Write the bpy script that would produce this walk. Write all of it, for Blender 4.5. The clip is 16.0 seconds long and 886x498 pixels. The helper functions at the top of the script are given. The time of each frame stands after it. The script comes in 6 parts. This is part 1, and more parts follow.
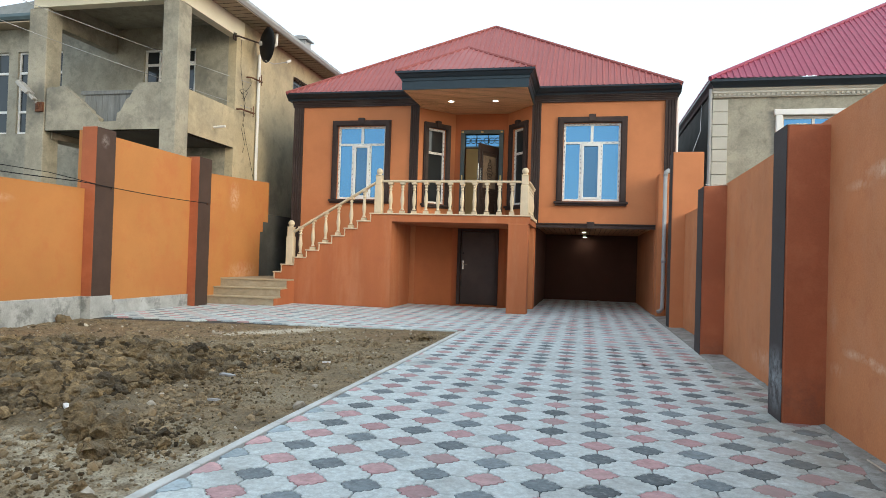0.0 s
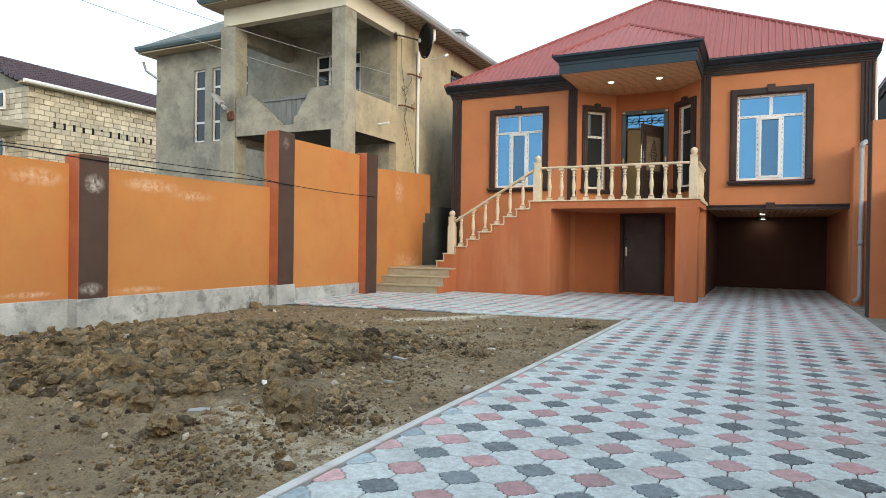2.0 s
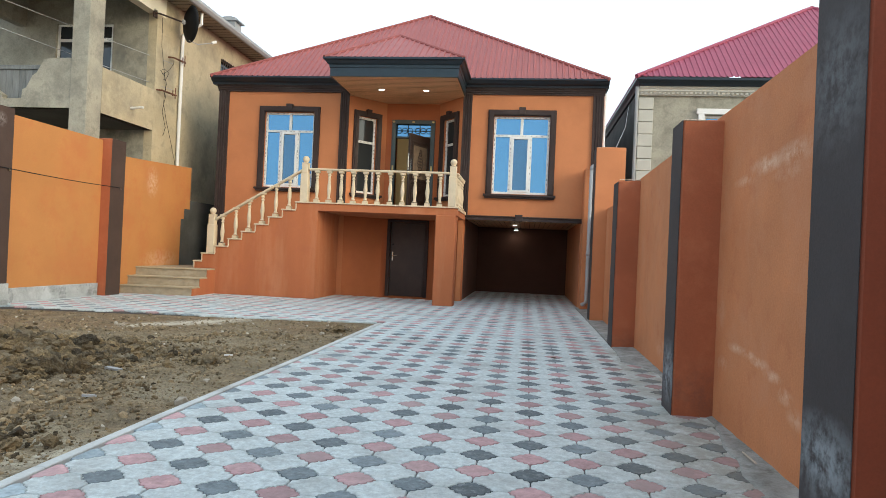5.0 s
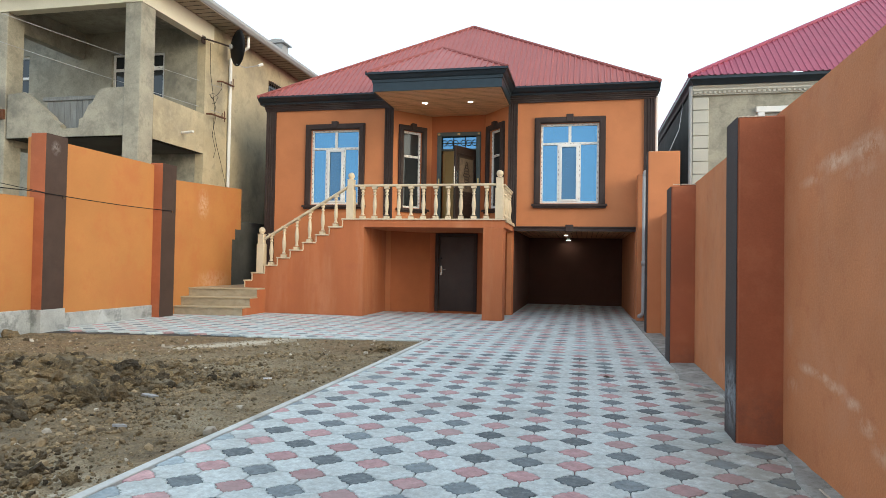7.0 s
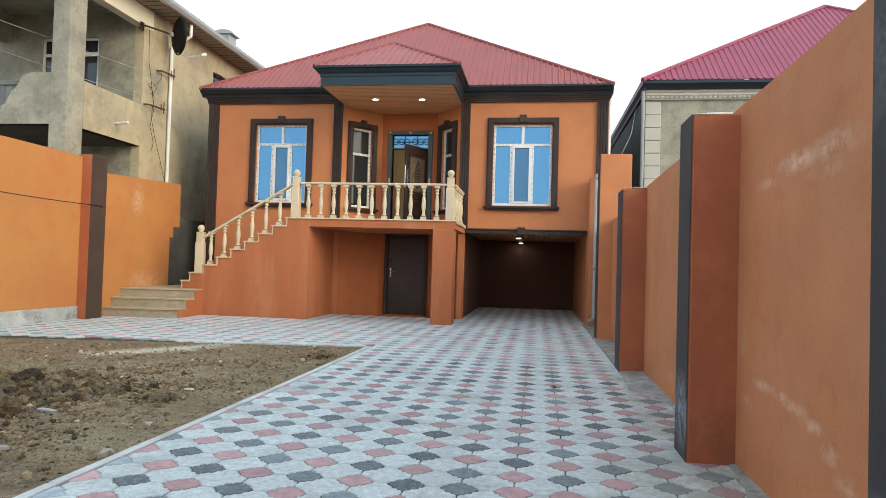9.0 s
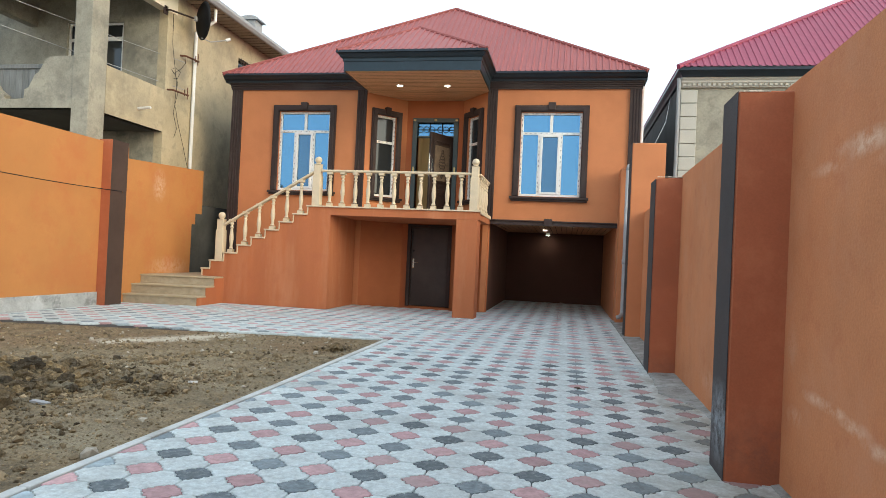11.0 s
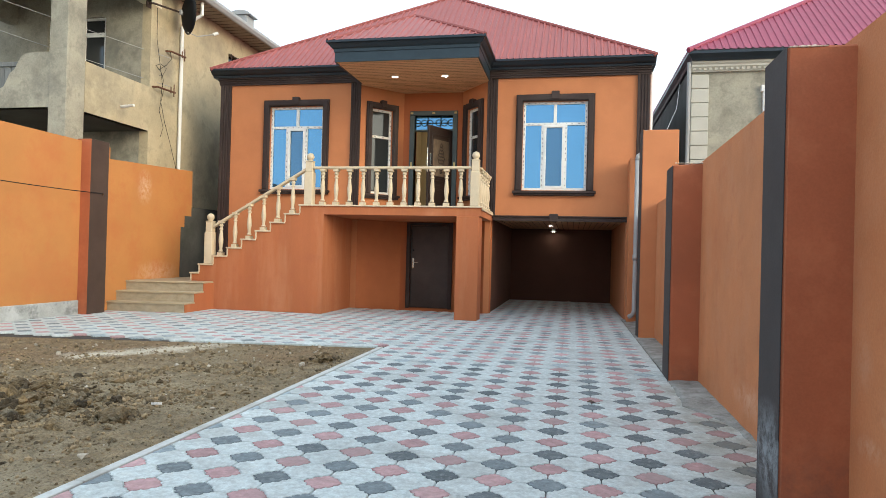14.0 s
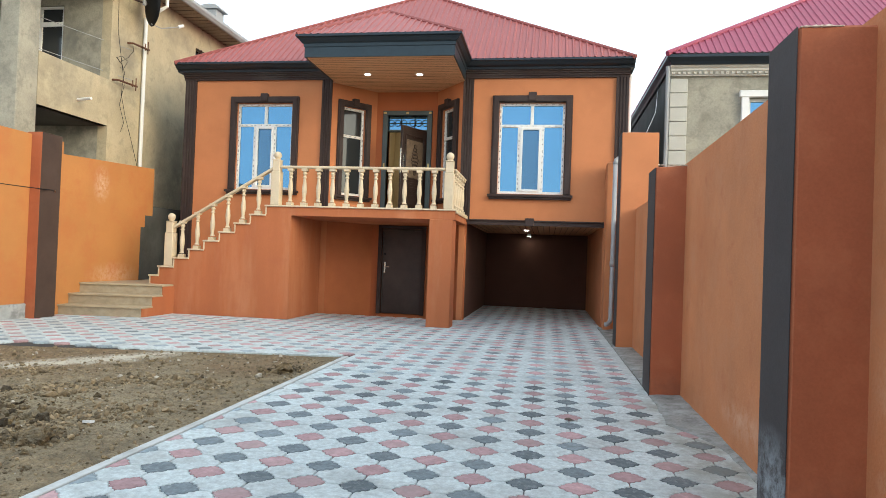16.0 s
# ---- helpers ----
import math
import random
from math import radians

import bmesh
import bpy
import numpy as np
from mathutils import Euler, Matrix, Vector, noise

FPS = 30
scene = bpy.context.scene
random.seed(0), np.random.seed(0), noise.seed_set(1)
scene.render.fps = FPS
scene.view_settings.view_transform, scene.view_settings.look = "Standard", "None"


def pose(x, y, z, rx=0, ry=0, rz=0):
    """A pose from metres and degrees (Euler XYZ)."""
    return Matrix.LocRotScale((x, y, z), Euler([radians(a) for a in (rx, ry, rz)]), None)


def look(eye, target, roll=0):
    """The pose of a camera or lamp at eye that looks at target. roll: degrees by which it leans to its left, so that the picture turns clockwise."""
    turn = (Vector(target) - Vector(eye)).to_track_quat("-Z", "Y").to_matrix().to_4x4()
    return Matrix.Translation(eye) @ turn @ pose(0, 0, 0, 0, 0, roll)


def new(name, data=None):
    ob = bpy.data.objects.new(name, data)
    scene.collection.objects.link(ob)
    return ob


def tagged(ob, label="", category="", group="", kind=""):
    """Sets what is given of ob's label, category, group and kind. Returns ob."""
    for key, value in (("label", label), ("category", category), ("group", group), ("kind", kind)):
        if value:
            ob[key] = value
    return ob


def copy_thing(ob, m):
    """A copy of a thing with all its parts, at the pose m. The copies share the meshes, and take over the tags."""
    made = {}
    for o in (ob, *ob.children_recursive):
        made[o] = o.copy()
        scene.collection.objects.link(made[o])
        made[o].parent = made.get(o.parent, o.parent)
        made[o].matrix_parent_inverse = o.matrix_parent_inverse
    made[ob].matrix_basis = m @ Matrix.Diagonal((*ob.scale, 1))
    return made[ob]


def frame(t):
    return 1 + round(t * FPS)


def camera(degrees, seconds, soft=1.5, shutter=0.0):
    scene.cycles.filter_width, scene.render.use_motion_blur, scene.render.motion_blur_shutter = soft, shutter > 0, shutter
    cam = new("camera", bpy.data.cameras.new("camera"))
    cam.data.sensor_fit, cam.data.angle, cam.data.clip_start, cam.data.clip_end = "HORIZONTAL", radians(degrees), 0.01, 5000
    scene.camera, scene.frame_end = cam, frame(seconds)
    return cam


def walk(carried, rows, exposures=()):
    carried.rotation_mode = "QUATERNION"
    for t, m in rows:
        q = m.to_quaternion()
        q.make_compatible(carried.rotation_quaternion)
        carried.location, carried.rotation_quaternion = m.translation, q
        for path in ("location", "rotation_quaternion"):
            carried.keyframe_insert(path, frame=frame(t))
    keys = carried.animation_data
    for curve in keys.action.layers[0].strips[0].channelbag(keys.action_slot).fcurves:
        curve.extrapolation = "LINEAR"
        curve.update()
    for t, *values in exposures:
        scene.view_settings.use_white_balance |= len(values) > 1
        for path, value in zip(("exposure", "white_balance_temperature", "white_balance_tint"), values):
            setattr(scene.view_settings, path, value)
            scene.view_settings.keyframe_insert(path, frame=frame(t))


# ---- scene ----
cam = camera(68.9, 16.0, soft=0.75)

PATH = [
    (0, (-1.583, -16.513, 1.221), (-2.012, -14.56, 1.252), 1.8),
    (0.5, (-1.614, -16.512, 1.212), (-2.192, -14.598, 1.247), 1.3),
    (1, (-1.632, -16.535, 1.223), (-2.354, -14.67, 1.253), 1.2),
    (1.5, (-1.645, -16.567, 1.209), (-2.517, -14.767, 1.235), 1.0),
    (2, (-1.64, -16.549, 1.213), (-2.523, -14.755, 1.197), 0.8),
    (2.5, (-1.62, -16.529, 1.203), (-2.439, -14.704, 1.197), 0.7),
    (3, (-1.538, -16.469, 1.2), (-2.174, -14.573, 1.192), 0.9),
    (3.5, (-1.42, -16.451, 1.206), (-1.965, -14.527, 1.224), 2.2),
    (4, (-1.299, -16.429, 1.216), (-1.774, -14.487, 1.182), 1.8),
    (4.5, (-1.23, -16.417, 1.225), (-1.509, -14.437, 1.237), 2.8),
    (4.7, (-1.231, -16.369, 1.225), (-1.487, -14.385, 1.237), 2.6),
    (6.8, (-1.155, -16.026, 1.269), (-1.54, -14.064, 1.291), 0.7),
    (7, (-1.117, -15.963, 1.273), (-1.543, -14.01, 1.317), 1.0),
    (7.5, (-1.032, -15.872, 1.276), (-1.429, -13.912, 1.333), 2.3),
    (8, (-0.992, -15.756, 1.275), (-1.364, -13.792, 1.315), 2.0),
    (8.5, (-1.013, -15.647, 1.272), (-1.321, -13.671, 1.331), 2.3),
    (9, (-1.049, -15.507, 1.291), (-1.341, -13.53, 1.343), 1.7),
    (9.2, (-1.054, -15.483, 1.295), (-1.334, -13.503, 1.337), 1.4),
    (11.3, (-1.006, -15.015, 1.293), (-1.388, -13.052, 1.314), 2.7),
    (11.5, (-1.004, -14.967, 1.28), (-1.365, -13.0, 1.298), 2.8),
    (12, (-1.04, -14.83, 1.272), (-1.396, -12.862, 1.272), 1.4),
    (12.5, (-1.062, -14.684, 1.283), (-1.325, -12.701, 1.299), 2.0),
    (13, (-1.085, -14.643, 1.294), (-1.298, -12.655, 1.356), 1.9),
    (13.5, (-1.085, -14.514, 1.297), (-1.36, -12.533, 1.328), 1.3),
    (14, (-1.044, -14.348, 1.311), (-1.437, -12.387, 1.328), 1.5),
    (14.5, (-1.011, -14.245, 1.308), (-1.426, -12.29, 1.362), 2.1),
    (15, (-1.009, -14.191, 1.302), (-1.388, -12.227, 1.313), 2.7),
    (15.5, (-1.033, -14.028, 1.303), (-1.387, -12.059, 1.313), 1.6),
    (16, (-1.069, -13.884, 1.314), (-1.388, -11.91, 1.347), 2.1),
]
EXPOSURES = [(0, 0.36, 6180, 4), (4.5, 0.37, 6180, 4), (7.0, 0.38, 6180, 4), (9.0, 0.40, 6180, 4), (11.5, 0.46, 6180, 4), (13.0, 0.51, 6180, 4), (15.0, 0.56, 6180, 4), (16.0, 0.57, 6180, 4)]
walk(cam, [(t, look(eye, target, roll)) for t, eye, target, roll in PATH], EXPOSURES)

# ---- world, sun ----
world = bpy.data.worlds.new("world")
scene.world = world
world.use_nodes = True
wn, wl = world.node_tree.nodes, world.node_tree.links
wn.clear()
w_out = wn.new("ShaderNodeOutputWorld")
w_bg = wn.new("ShaderNodeBackground")
w_sky = wn.new("ShaderNodeTexSky")
w_sky.sky_type, w_sky.sun_disc = "NISHITA", False
w_sky.sun_elevation, w_sky.sun_rotation = radians(14), radians(118)
w_sky.dust_density, w_sky.air_density = 3.0, 1.0
w_mix = wn.new("ShaderNodeMix")
w_mix.data_type = "RGBA"
w_mix.inputs[0].default_value = 0.55
w_mix.inputs[7].default_value = (10.6, 11.4, 12.4, 1)  # even cloud cover over the clear sky
wl.new(w_sky.outputs[0], w_mix.inputs[6])
wl.new(w_mix.outputs[2], w_bg.inputs[0])
w_bg.inputs[1].default_value = 0.13
wl.new(w_bg.outputs[0], w_out.inputs[0])

sun = new("sun", bpy.data.lights.new("sun", "SUN"))
sun.data.energy, sun.data.angle, sun.data.color = 1.15, radians(30), (1.0, 0.82, 0.58)
sun.matrix_world = look((20, -11, 9), (0, 0, 0))


# ---- small helpers ----
def bm_box(bm, x0, x1, y0, y1, z0, z1):
    vs = [bm.verts.new(p) for p in ((x0, y0, z0), (x1, y0, z0), (x1, y1, z0), (x0, y1, z0),
                                    (x0, y0, z1), (x1, y0, z1), (x1, y1, z1), (x0, y1, z1))]
    for f in ((3, 2, 1, 0), (4, 5, 6, 7), (0, 1, 5, 4), (1, 2, 6, 5), (2, 3, 7, 6), (3, 0, 4, 7)):
        bm.faces.new([vs[i] for i in f])
    return vs


def boxes(*rows):
    bm = bmesh.new()
    for r in rows:
        bm_box(bm, *r)
    return bm


def bevelled(bm, width=0.01, segments=1):
    bmesh.ops.bevel(bm, geom=bm.edges[:], offset=width, segments=segments, affect="EDGES", clamp_overlap=True)
    return bm


def extrude_poly(bm, pts, axis, a, b):
    """A flat outline pts in the two other axes, drawn out along axis from a to b."""
    def place(p, d):
        return {"x": (d, p[0], p[1]), "y": (p[0], d, p[1]), "z": (p[0], p[1], d)}[axis]
    lo = [bm.verts.new(place(p, a)) for p in pts]
    hi = [bm.verts.new(place(p, b)) for p in pts]
    n = len(pts)
    bm.faces.new(lo[::-1])
    bm.faces.new(hi)
    for i in range(n):
        bm.faces.new((lo[i], lo[(i + 1) % n], hi[(i + 1) % n], hi[i]))
    bmesh.ops.recalc_face_normals(bm, faces=bm.faces[:])
    return bm


def lathe(bm, profile, cx=0.0, cy=0.0, z0=0.0, n=12):
    rings = []
    for r, z in profile:
        rings.append([bm.verts.new((cx + r * math.cos(2 * math.pi * i / n), cy + r * math.sin(2 * math.pi * i / n), z0 + z)) for i in range(n)])
    for a, b in zip(rings, rings[1:]):
        for i in range(n):
            bm.faces.new((a[i], a[(i + 1) % n], b[(i + 1) % n], b[i]))
    bm.faces.new(rings[0][::-1])
    bm.faces.new(rings[-1])
    return bm


def tube(bm, pts, r, n=8):
    """A round bar along the points."""
    pts = [Vector(p) for p in pts]
    rings = []
    for i, p in enumerate(pts):
        d = (pts[min(i + 1, len(pts) - 1)] - pts[max(i - 1, 0)]).normalized()
        u = d.orthogonal().normalized() if not rings else (u - d * u.dot(d)).normalized()
        v = d.cross(u)
        rings.append([bm.verts.new(p + (u * math.cos(2 * math.pi * k / n) + v * math.sin(2 * math.pi * k / n)) * r) for k in range(n)])
    for a, b in zip(rings, rings[1:]):
        for k in range(n):
            bm.faces.new((a[k], a[(k + 1) % n], b[(k + 1) % n], b[k]))
    bm.faces.new(rings[0][::-1])
    bm.faces.new(rings[-1])
    return bm


def part(name, bm, mat, parent=None, label="", smooth=False, kind=""):
    me = bpy.data.meshes.new(name)
    if smooth:
        for f in bm.faces:
            f.smooth = True
    bm.to_mesh(me)
    bm.free()
    me.materials.append(mat)
    ob = new(name, me)
    if parent:
        ob.parent = parent
    return tagged(ob, label=label, kind=kind)


def thing(name, label, category, group="", at=(0, 0, 0), rz=0.0):
    ob = new(name)
    ob.matrix_world = pose(*at, 0, 0, rz)
    ob.empty_display_size = 0.2
    return tagged(ob, label=label, category=category, group=group)


def structure(name, bm, mat, label, smooth=False):
    return part(name, bm, mat, None, label, smooth, "structure")


# ---- materials ----
def material(name, base, rough=0.8, metal=0.0, vary=0.12, scale=3.0, grain=60.0, bump=0.15, bump_dist=0.004,
             stain=None, stain_amount=0.0, stain_scale=0.7, obj_vary=0.0, island=0.0, patches=(), patch_colour=(0.5, 0.5, 0.5), stretch=(1, 1, 1), spec=0.5):
    m = bpy.data.materials.new(name)
    m.use_nodes = True
    n, l = m.node_tree.nodes, m.node_tree.links
    bsdf = n["Principled BSDF"]
    bsdf.inputs["Roughness"].default_value = rough
    bsdf.inputs["Metallic"].default_value = metal
    bsdf.inputs["Specular IOR Level"].default_value = spec
    geo = n.new("ShaderNodeNewGeometry")
    mp = n.new("ShaderNodeMapping")
    mp.inputs["Scale"].default_value = stretch
    l.new(geo.outputs["Position"], mp.inputs[0])

    def noise_tex(s, detail=4.0, rough_=0.6):
        t = n.new("ShaderNodeTexNoise")
        t.inputs["Scale"].default_value, t.inputs["Detail"].default_value, t.inputs["Roughness"].default_value = s, detail, rough_
        l.new(mp.outputs[0], t.inputs["Vector"])
        return t.outputs["Fac"]

    def ranged(fac, a, b, lo, hi):
        r = n.new("ShaderNodeMapRange")
        r.inputs[1].default_value, r.inputs[2].default_value, r.inputs[3].default_value, r.inputs[4].default_value = a, b, lo, hi
        l.new(fac, r.inputs[0])
        return r.outputs[0]

    def times(a, b):
        t = n.new("ShaderNodeMath")
        t.operation = "MULTIPLY"
        l.new(a, t.inputs[0])
        l.new(b, t.inputs[1])
        return t.outputs[0]

    value = times(ranged(noise_tex(scale), 0.3, 0.7, 1 - vary, 1 + vary), ranged(noise_tex(grain, 2.0), 0.3, 0.7, 1 - vary * 0.5, 1 + vary * 0.5))
    if obj_vary:
        info = n.new("ShaderNodeObjectInfo")
        value = times(value, ranged(info.outputs["Random"], 0, 1, 1 - obj_vary, 1 + obj_vary))
    if island:
        value = times(value, ranged(geo.outputs["Random Per Island"], 0, 1, 1 - island, 1 + island))
    hsv = n.new("ShaderNodeHueSaturation")
    hsv.inputs["Color"].default_value = (*base, 1)
    l.new(value, hsv.inputs["Value"])
    colour = hsv.outputs[0]
    if stain is not None:
        mix = n.new("ShaderNodeMix")
        mix.data_type = "RGBA"
        l.new(ranged(noise_tex(stain_scale, 6.0, 0.65), 0.50, 0.68, 0, stain_amount), mix.inputs[0])
        l.new(colour, mix.inputs[6])
        mix.inputs[7].default_value = (*stain, 1)
        colour = mix.outputs[2]
    if patches:
        # scuffs and salt marks with a place of their own, broken up by noise
        total = None
        for (cx, cy, cz), (rx, ry, rz), strength in patches:
            sub = n.new("ShaderNodeVectorMath")
            sub.operation = "SUBTRACT"
            l.new(geo.outputs["Position"], sub.inputs[0])
            sub.inputs[1].default_value = (cx, cy, cz)
            div = n.new("ShaderNodeVectorMath")
            div.operation = "DIVIDE"
            l.new(sub.outputs[0], div.inputs[0])
            div.inputs[1].default_value = (rx, ry, rz)
            ln = n.new("ShaderNodeVectorMath")
            ln.operation = "LENGTH"
            l.new(div.outputs[0], ln.inputs[0])
            f = ranged(ln.outputs["Value"], 0.25, 1.0, strength, 0)
            if total is None:
                total = f
            else:
                mx = n.new("ShaderNodeMath")
                mx.operation = "MAXIMUM"
                l.new(total, mx.inputs[0])
                l.new(f, mx.inputs[1])
                total = mx.outputs[0]
        fac = times(total, ranged(noise_tex(11.0, 8.0, 0.75), 0.40, 0.58, 0, 1))
        mix = n.new("ShaderNodeMix")
        mix.data_type = "RGBA"
        l.new(fac, mix.inputs[0])
        l.new(colour, mix.inputs[6])
        mix.inputs[7].default_value = (*patch_colour, 1)
        colour = mix.outputs[2]
    l.new(colour, bsdf.inputs["Base Color"])
    if bump:
        b = n.new("ShaderNodeBump")
        b.inputs["Strength"].default_value, b.inputs["Distance"].default_value = bump, bump_dist
        l.new(noise_tex(grain, 5.0), b.inputs["Height"])
        l.new(b.outputs[0], bsdf.inputs["Normal"])
    return m


def overlay(m, colour, scale, lo, hi, amount, places=()):
    """A further tone over a material: blotches of noise, everywhere or round given places."""
    n, l = m.node_tree.nodes, m.node_tree.links
    bsdf = n["Principled BSDF"]
    old = bsdf.inputs["Base Color"].links[0].from_socket
    geo = n.new("ShaderNodeNewGeometry")
    t = n.new("ShaderNodeTexNoise")
    t.inputs["Scale"].default_value, t.inputs["Detail"].default_value, t.inputs["Roughness"].default_value = scale, 7.0, 0.7
    l.new(geo.outputs["Position"], t.inputs["Vector"])
    r = n.new("ShaderNodeMapRange")
    r.inputs[1].default_value, r.inputs[2].default_value, r.inputs[4].default_value = lo, hi, amount
    l.new(t.outputs["Fac"], r.inputs[0])
    fac, near = r.outputs[0], None
    for centre, radius in places:
        d = n.new("ShaderNodeVectorMath")
        d.operation = "DISTANCE"
        l.new(geo.outputs["Position"], d.inputs[0])
        d.inputs[1].default_value = centre
        f = n.new("ShaderNodeMapRange")
        f.inputs[1].default_value, f.inputs[2].default_value, f.inputs[3].default_value, f.inputs[4].default_value = radius * 0.35, radius, 1.0, 0.0
        l.new(d.outputs["Value"], f.inputs[0])
        if near is None:
            near = f.outputs[0]
        else:
            mx = n.new("ShaderNodeMath")
            mx.operation = "MAXIMUM"
            l.new(near, mx.inputs[0])
            l.new(f.outputs[0], mx.inputs[1])
            near = mx.outputs[0]
    if near is not None:
        k = n.new("ShaderNodeMath")
        k.operation = "MULTIPLY"
        l.new(fac, k.inputs[0])
        l.new(near, k.inputs[1])
        fac = k.outputs[0]
    mix = n.new("ShaderNodeMix")
    mix.data_type = "RGBA"
    l.new(fac, mix.inputs[0])
    l.new(old, mix.inputs[6])
    mix.inputs[7].default_value = (*colour, 1)
    l.new(mix.outputs[2], bsdf.inputs["Base Color"])


def glowing(name, colour, strength):
    m = bpy.data.materials.new(name)
    m.use_nodes = True
    b = m.node_tree.nodes["Principled BSDF"]
    b.inputs["Base Color"].default_value = (*colour, 1)
    b.inputs["Emission Color"].default_value = (*colour, 1)
    b.inputs["Emission Strength"].default_value = strength
    return m


ORANGE = material("orange_render", (0.535, 0.207, 0.086), 0.85, vary=0.07, scale=1.3, grain=90, bump=0.25, stain=(0.40, 0.14, 0.06), stain_amount=0.35)
WALL_MARKS = [((0.3, -11.08, 0.47), (0.5, 0.15, 0.07), 0.3), ((0.3, -11.38, 0.63), (0.5, 0.22, 0.045), 0.6), ((0.3, -11.62, 0.625), (0.5, 0.22, 0.04), 0.6), ((0.3, -11.86, 0.60), (0.5, 0.22, 0.045), 0.6), ((0.3, -12.08, 0.555), (0.5, 0.18, 0.05), 0.55), ((0.3, -12.28, 0.47), (0.5, 0.16, 0.06), 0.45), ((0.3, -12.45, 0.38), (0.5, 0.16, 0.07), 0.35),
              ((0.3, -11.45, 1.84), (0.5, 0.30, 0.05), 0.35), ((0.3, -11.85, 1.90), (0.5, 0.40, 0.075), 0.6), ((0.3, -12.3, 1.91), (0.5, 0.36, 0.09), 0.6), ((0.3, -12.2, 1.80), (0.5, 0.3, 0.06), 0.3), ((0.3, -11.0, 0.85), (0.5, 0.12, 0.18), 0.15),
              ((0.3, -10.0, 0.30), (0.5, 0.5, 0.25), 0.4),
              ((0.3, -9.2, 0.25), (0.5, 0.8, 0.15), 0.35), ((-10.12, -11.332, 2.016), (0.5, 0.45, 0.14), 0.6), ((-10.12, -9.573, 2.047), (0.5, 0.6, 0.13), 0.6), ((-10.12, -8.745, 1.943), (0.5, 0.5, 0.10), 0.5),
              ((-10.12, -11.436, 0.474), (0.5, 0.4, 0.05), 0.8), ((-10.12, -9.78, 0.453), (0.5, 0.5, 0.06), 0.6), ((-10.12, -1.965, 2.595), (0.5, 0.28, 0.42), 0.5), ((-10.12, -1.5, 0.733), (0.5, 0.9, 0.30), 0.35)]
# One orange paint in two tones: warm light tinted into the left wall.
ORANGE_WALL_WARM = material("orange_render_warm_lit", (0.480, 0.211, 0.064), 0.85, vary=0.07, scale=1.0, grain=80, bump=0.3, stain=(0.46, 0.145, 0.048), stain_amount=0.5, stain_scale=0.6, patches=WALL_MARKS, patch_colour=(0.74, 0.56, 0.42))
ORANGE_WALL_COOL = material("orange_render_cool_lit", (0.490, 0.197, 0.082), 0.85, vary=0.12, scale=1.6, grain=60, bump=0.7, stain=(0.46, 0.145, 0.048), stain_amount=0.5, stain_scale=0.6, patches=WALL_MARKS, patch_colour=(0.74, 0.56, 0.42))
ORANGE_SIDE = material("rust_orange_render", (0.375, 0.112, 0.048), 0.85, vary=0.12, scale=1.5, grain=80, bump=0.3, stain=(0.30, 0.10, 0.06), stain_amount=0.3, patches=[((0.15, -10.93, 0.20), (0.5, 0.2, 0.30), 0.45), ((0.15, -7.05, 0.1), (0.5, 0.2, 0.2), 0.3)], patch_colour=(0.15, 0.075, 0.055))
# Darker render colour for the driveway pillar nearest the street.
DARKER_SIDE = material("darker_pillar_render", (0.235, 0.060, 0.028), 0.85, vary=0.10, scale=1.5, grain=80, bump=0.4, stain=(0.17, 0.045, 0.025), stain_amount=0.4)
BROWN = material("dark_brown_paint", (0.035, 0.020, 0.018), 0.75, vary=0.15, scale=2, grain=70, bump=0.2, stain=(0.16, 0.14, 0.13), stain_amount=0.2)
BROWN_WALL = material("brown_fence_paint", (0.060, 0.036, 0.027), 0.75, vary=0.15, scale=2, grain=70, bump=0.3, stain=(0.09, 0.06, 0.05), stain_amount=0.3, stain_scale=1.4, patches=[((-9.915, -10.67, 1.974), (0.4, 0.17, 0.15), 1.0), ((-9.915, -10.711, 0.526), (0.4, 0.2, 0.10), 0.8), ((-9.915, -6.675, 3.113), (0.4, 0.12, 0.14), 0.4)], patch_colour=(0.50, 0.47, 0.45))
ORANGE_STAIR = material("streaked_orange_render", (0.43, 0.140, 0.053), 0.85, vary=0.08, scale=1.2, grain=90, bump=0.25, stain=(0.60, 0.31, 0.17), stain_amount=0.3, stain_scale=0.9, stretch=(1.8, 1.8, 0.25))
overlay(ORANGE_WALL_COOL, (0.50, 0.225, 0.115), 2.2, 0.50, 0.68, 0.6)
overlay(ORANGE_WALL_COOL, (0.38, 0.115, 0.045), 3.5, 0.55, 0.72, 0.5)
overlay(ORANGE_WALL_WARM, (0.47, 0.165, 0.055), 2.4, 0.52, 0.68, 0.4)
overlay(ORANGE_STAIR, (0.40, 0.125, 0.055), 2.2, 0.52, 0.68, 0.5)
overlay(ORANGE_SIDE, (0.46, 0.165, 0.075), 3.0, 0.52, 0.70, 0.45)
GREY_STRIP = material("charcoal_fence_paint", (0.037, 0.034, 0.036), 0.75, vary=0.15, scale=2, grain=70, bump=0.3, stain=(0.060, 0.058, 0.062), stain_amount=0.4, stain_scale=1.6, patches=[((0.0, -13.5, 0.45), (0.4, 0.4, 0.22), 0.8), ((0.0, -13.5, 2.0), (0.4, 0.35, 0.35), 0.3), ((0.0, -10.7, 0.32), (0.4, 0.35, 0.30), 0.9)], patch_colour=(0.27, 0.31, 0.34))
GUTTER = material("blue_black_metal", (0.022, 0.032, 0.045), 0.35, 0.3, vary=0.1, scale=4, grain=30, bump=0.03)
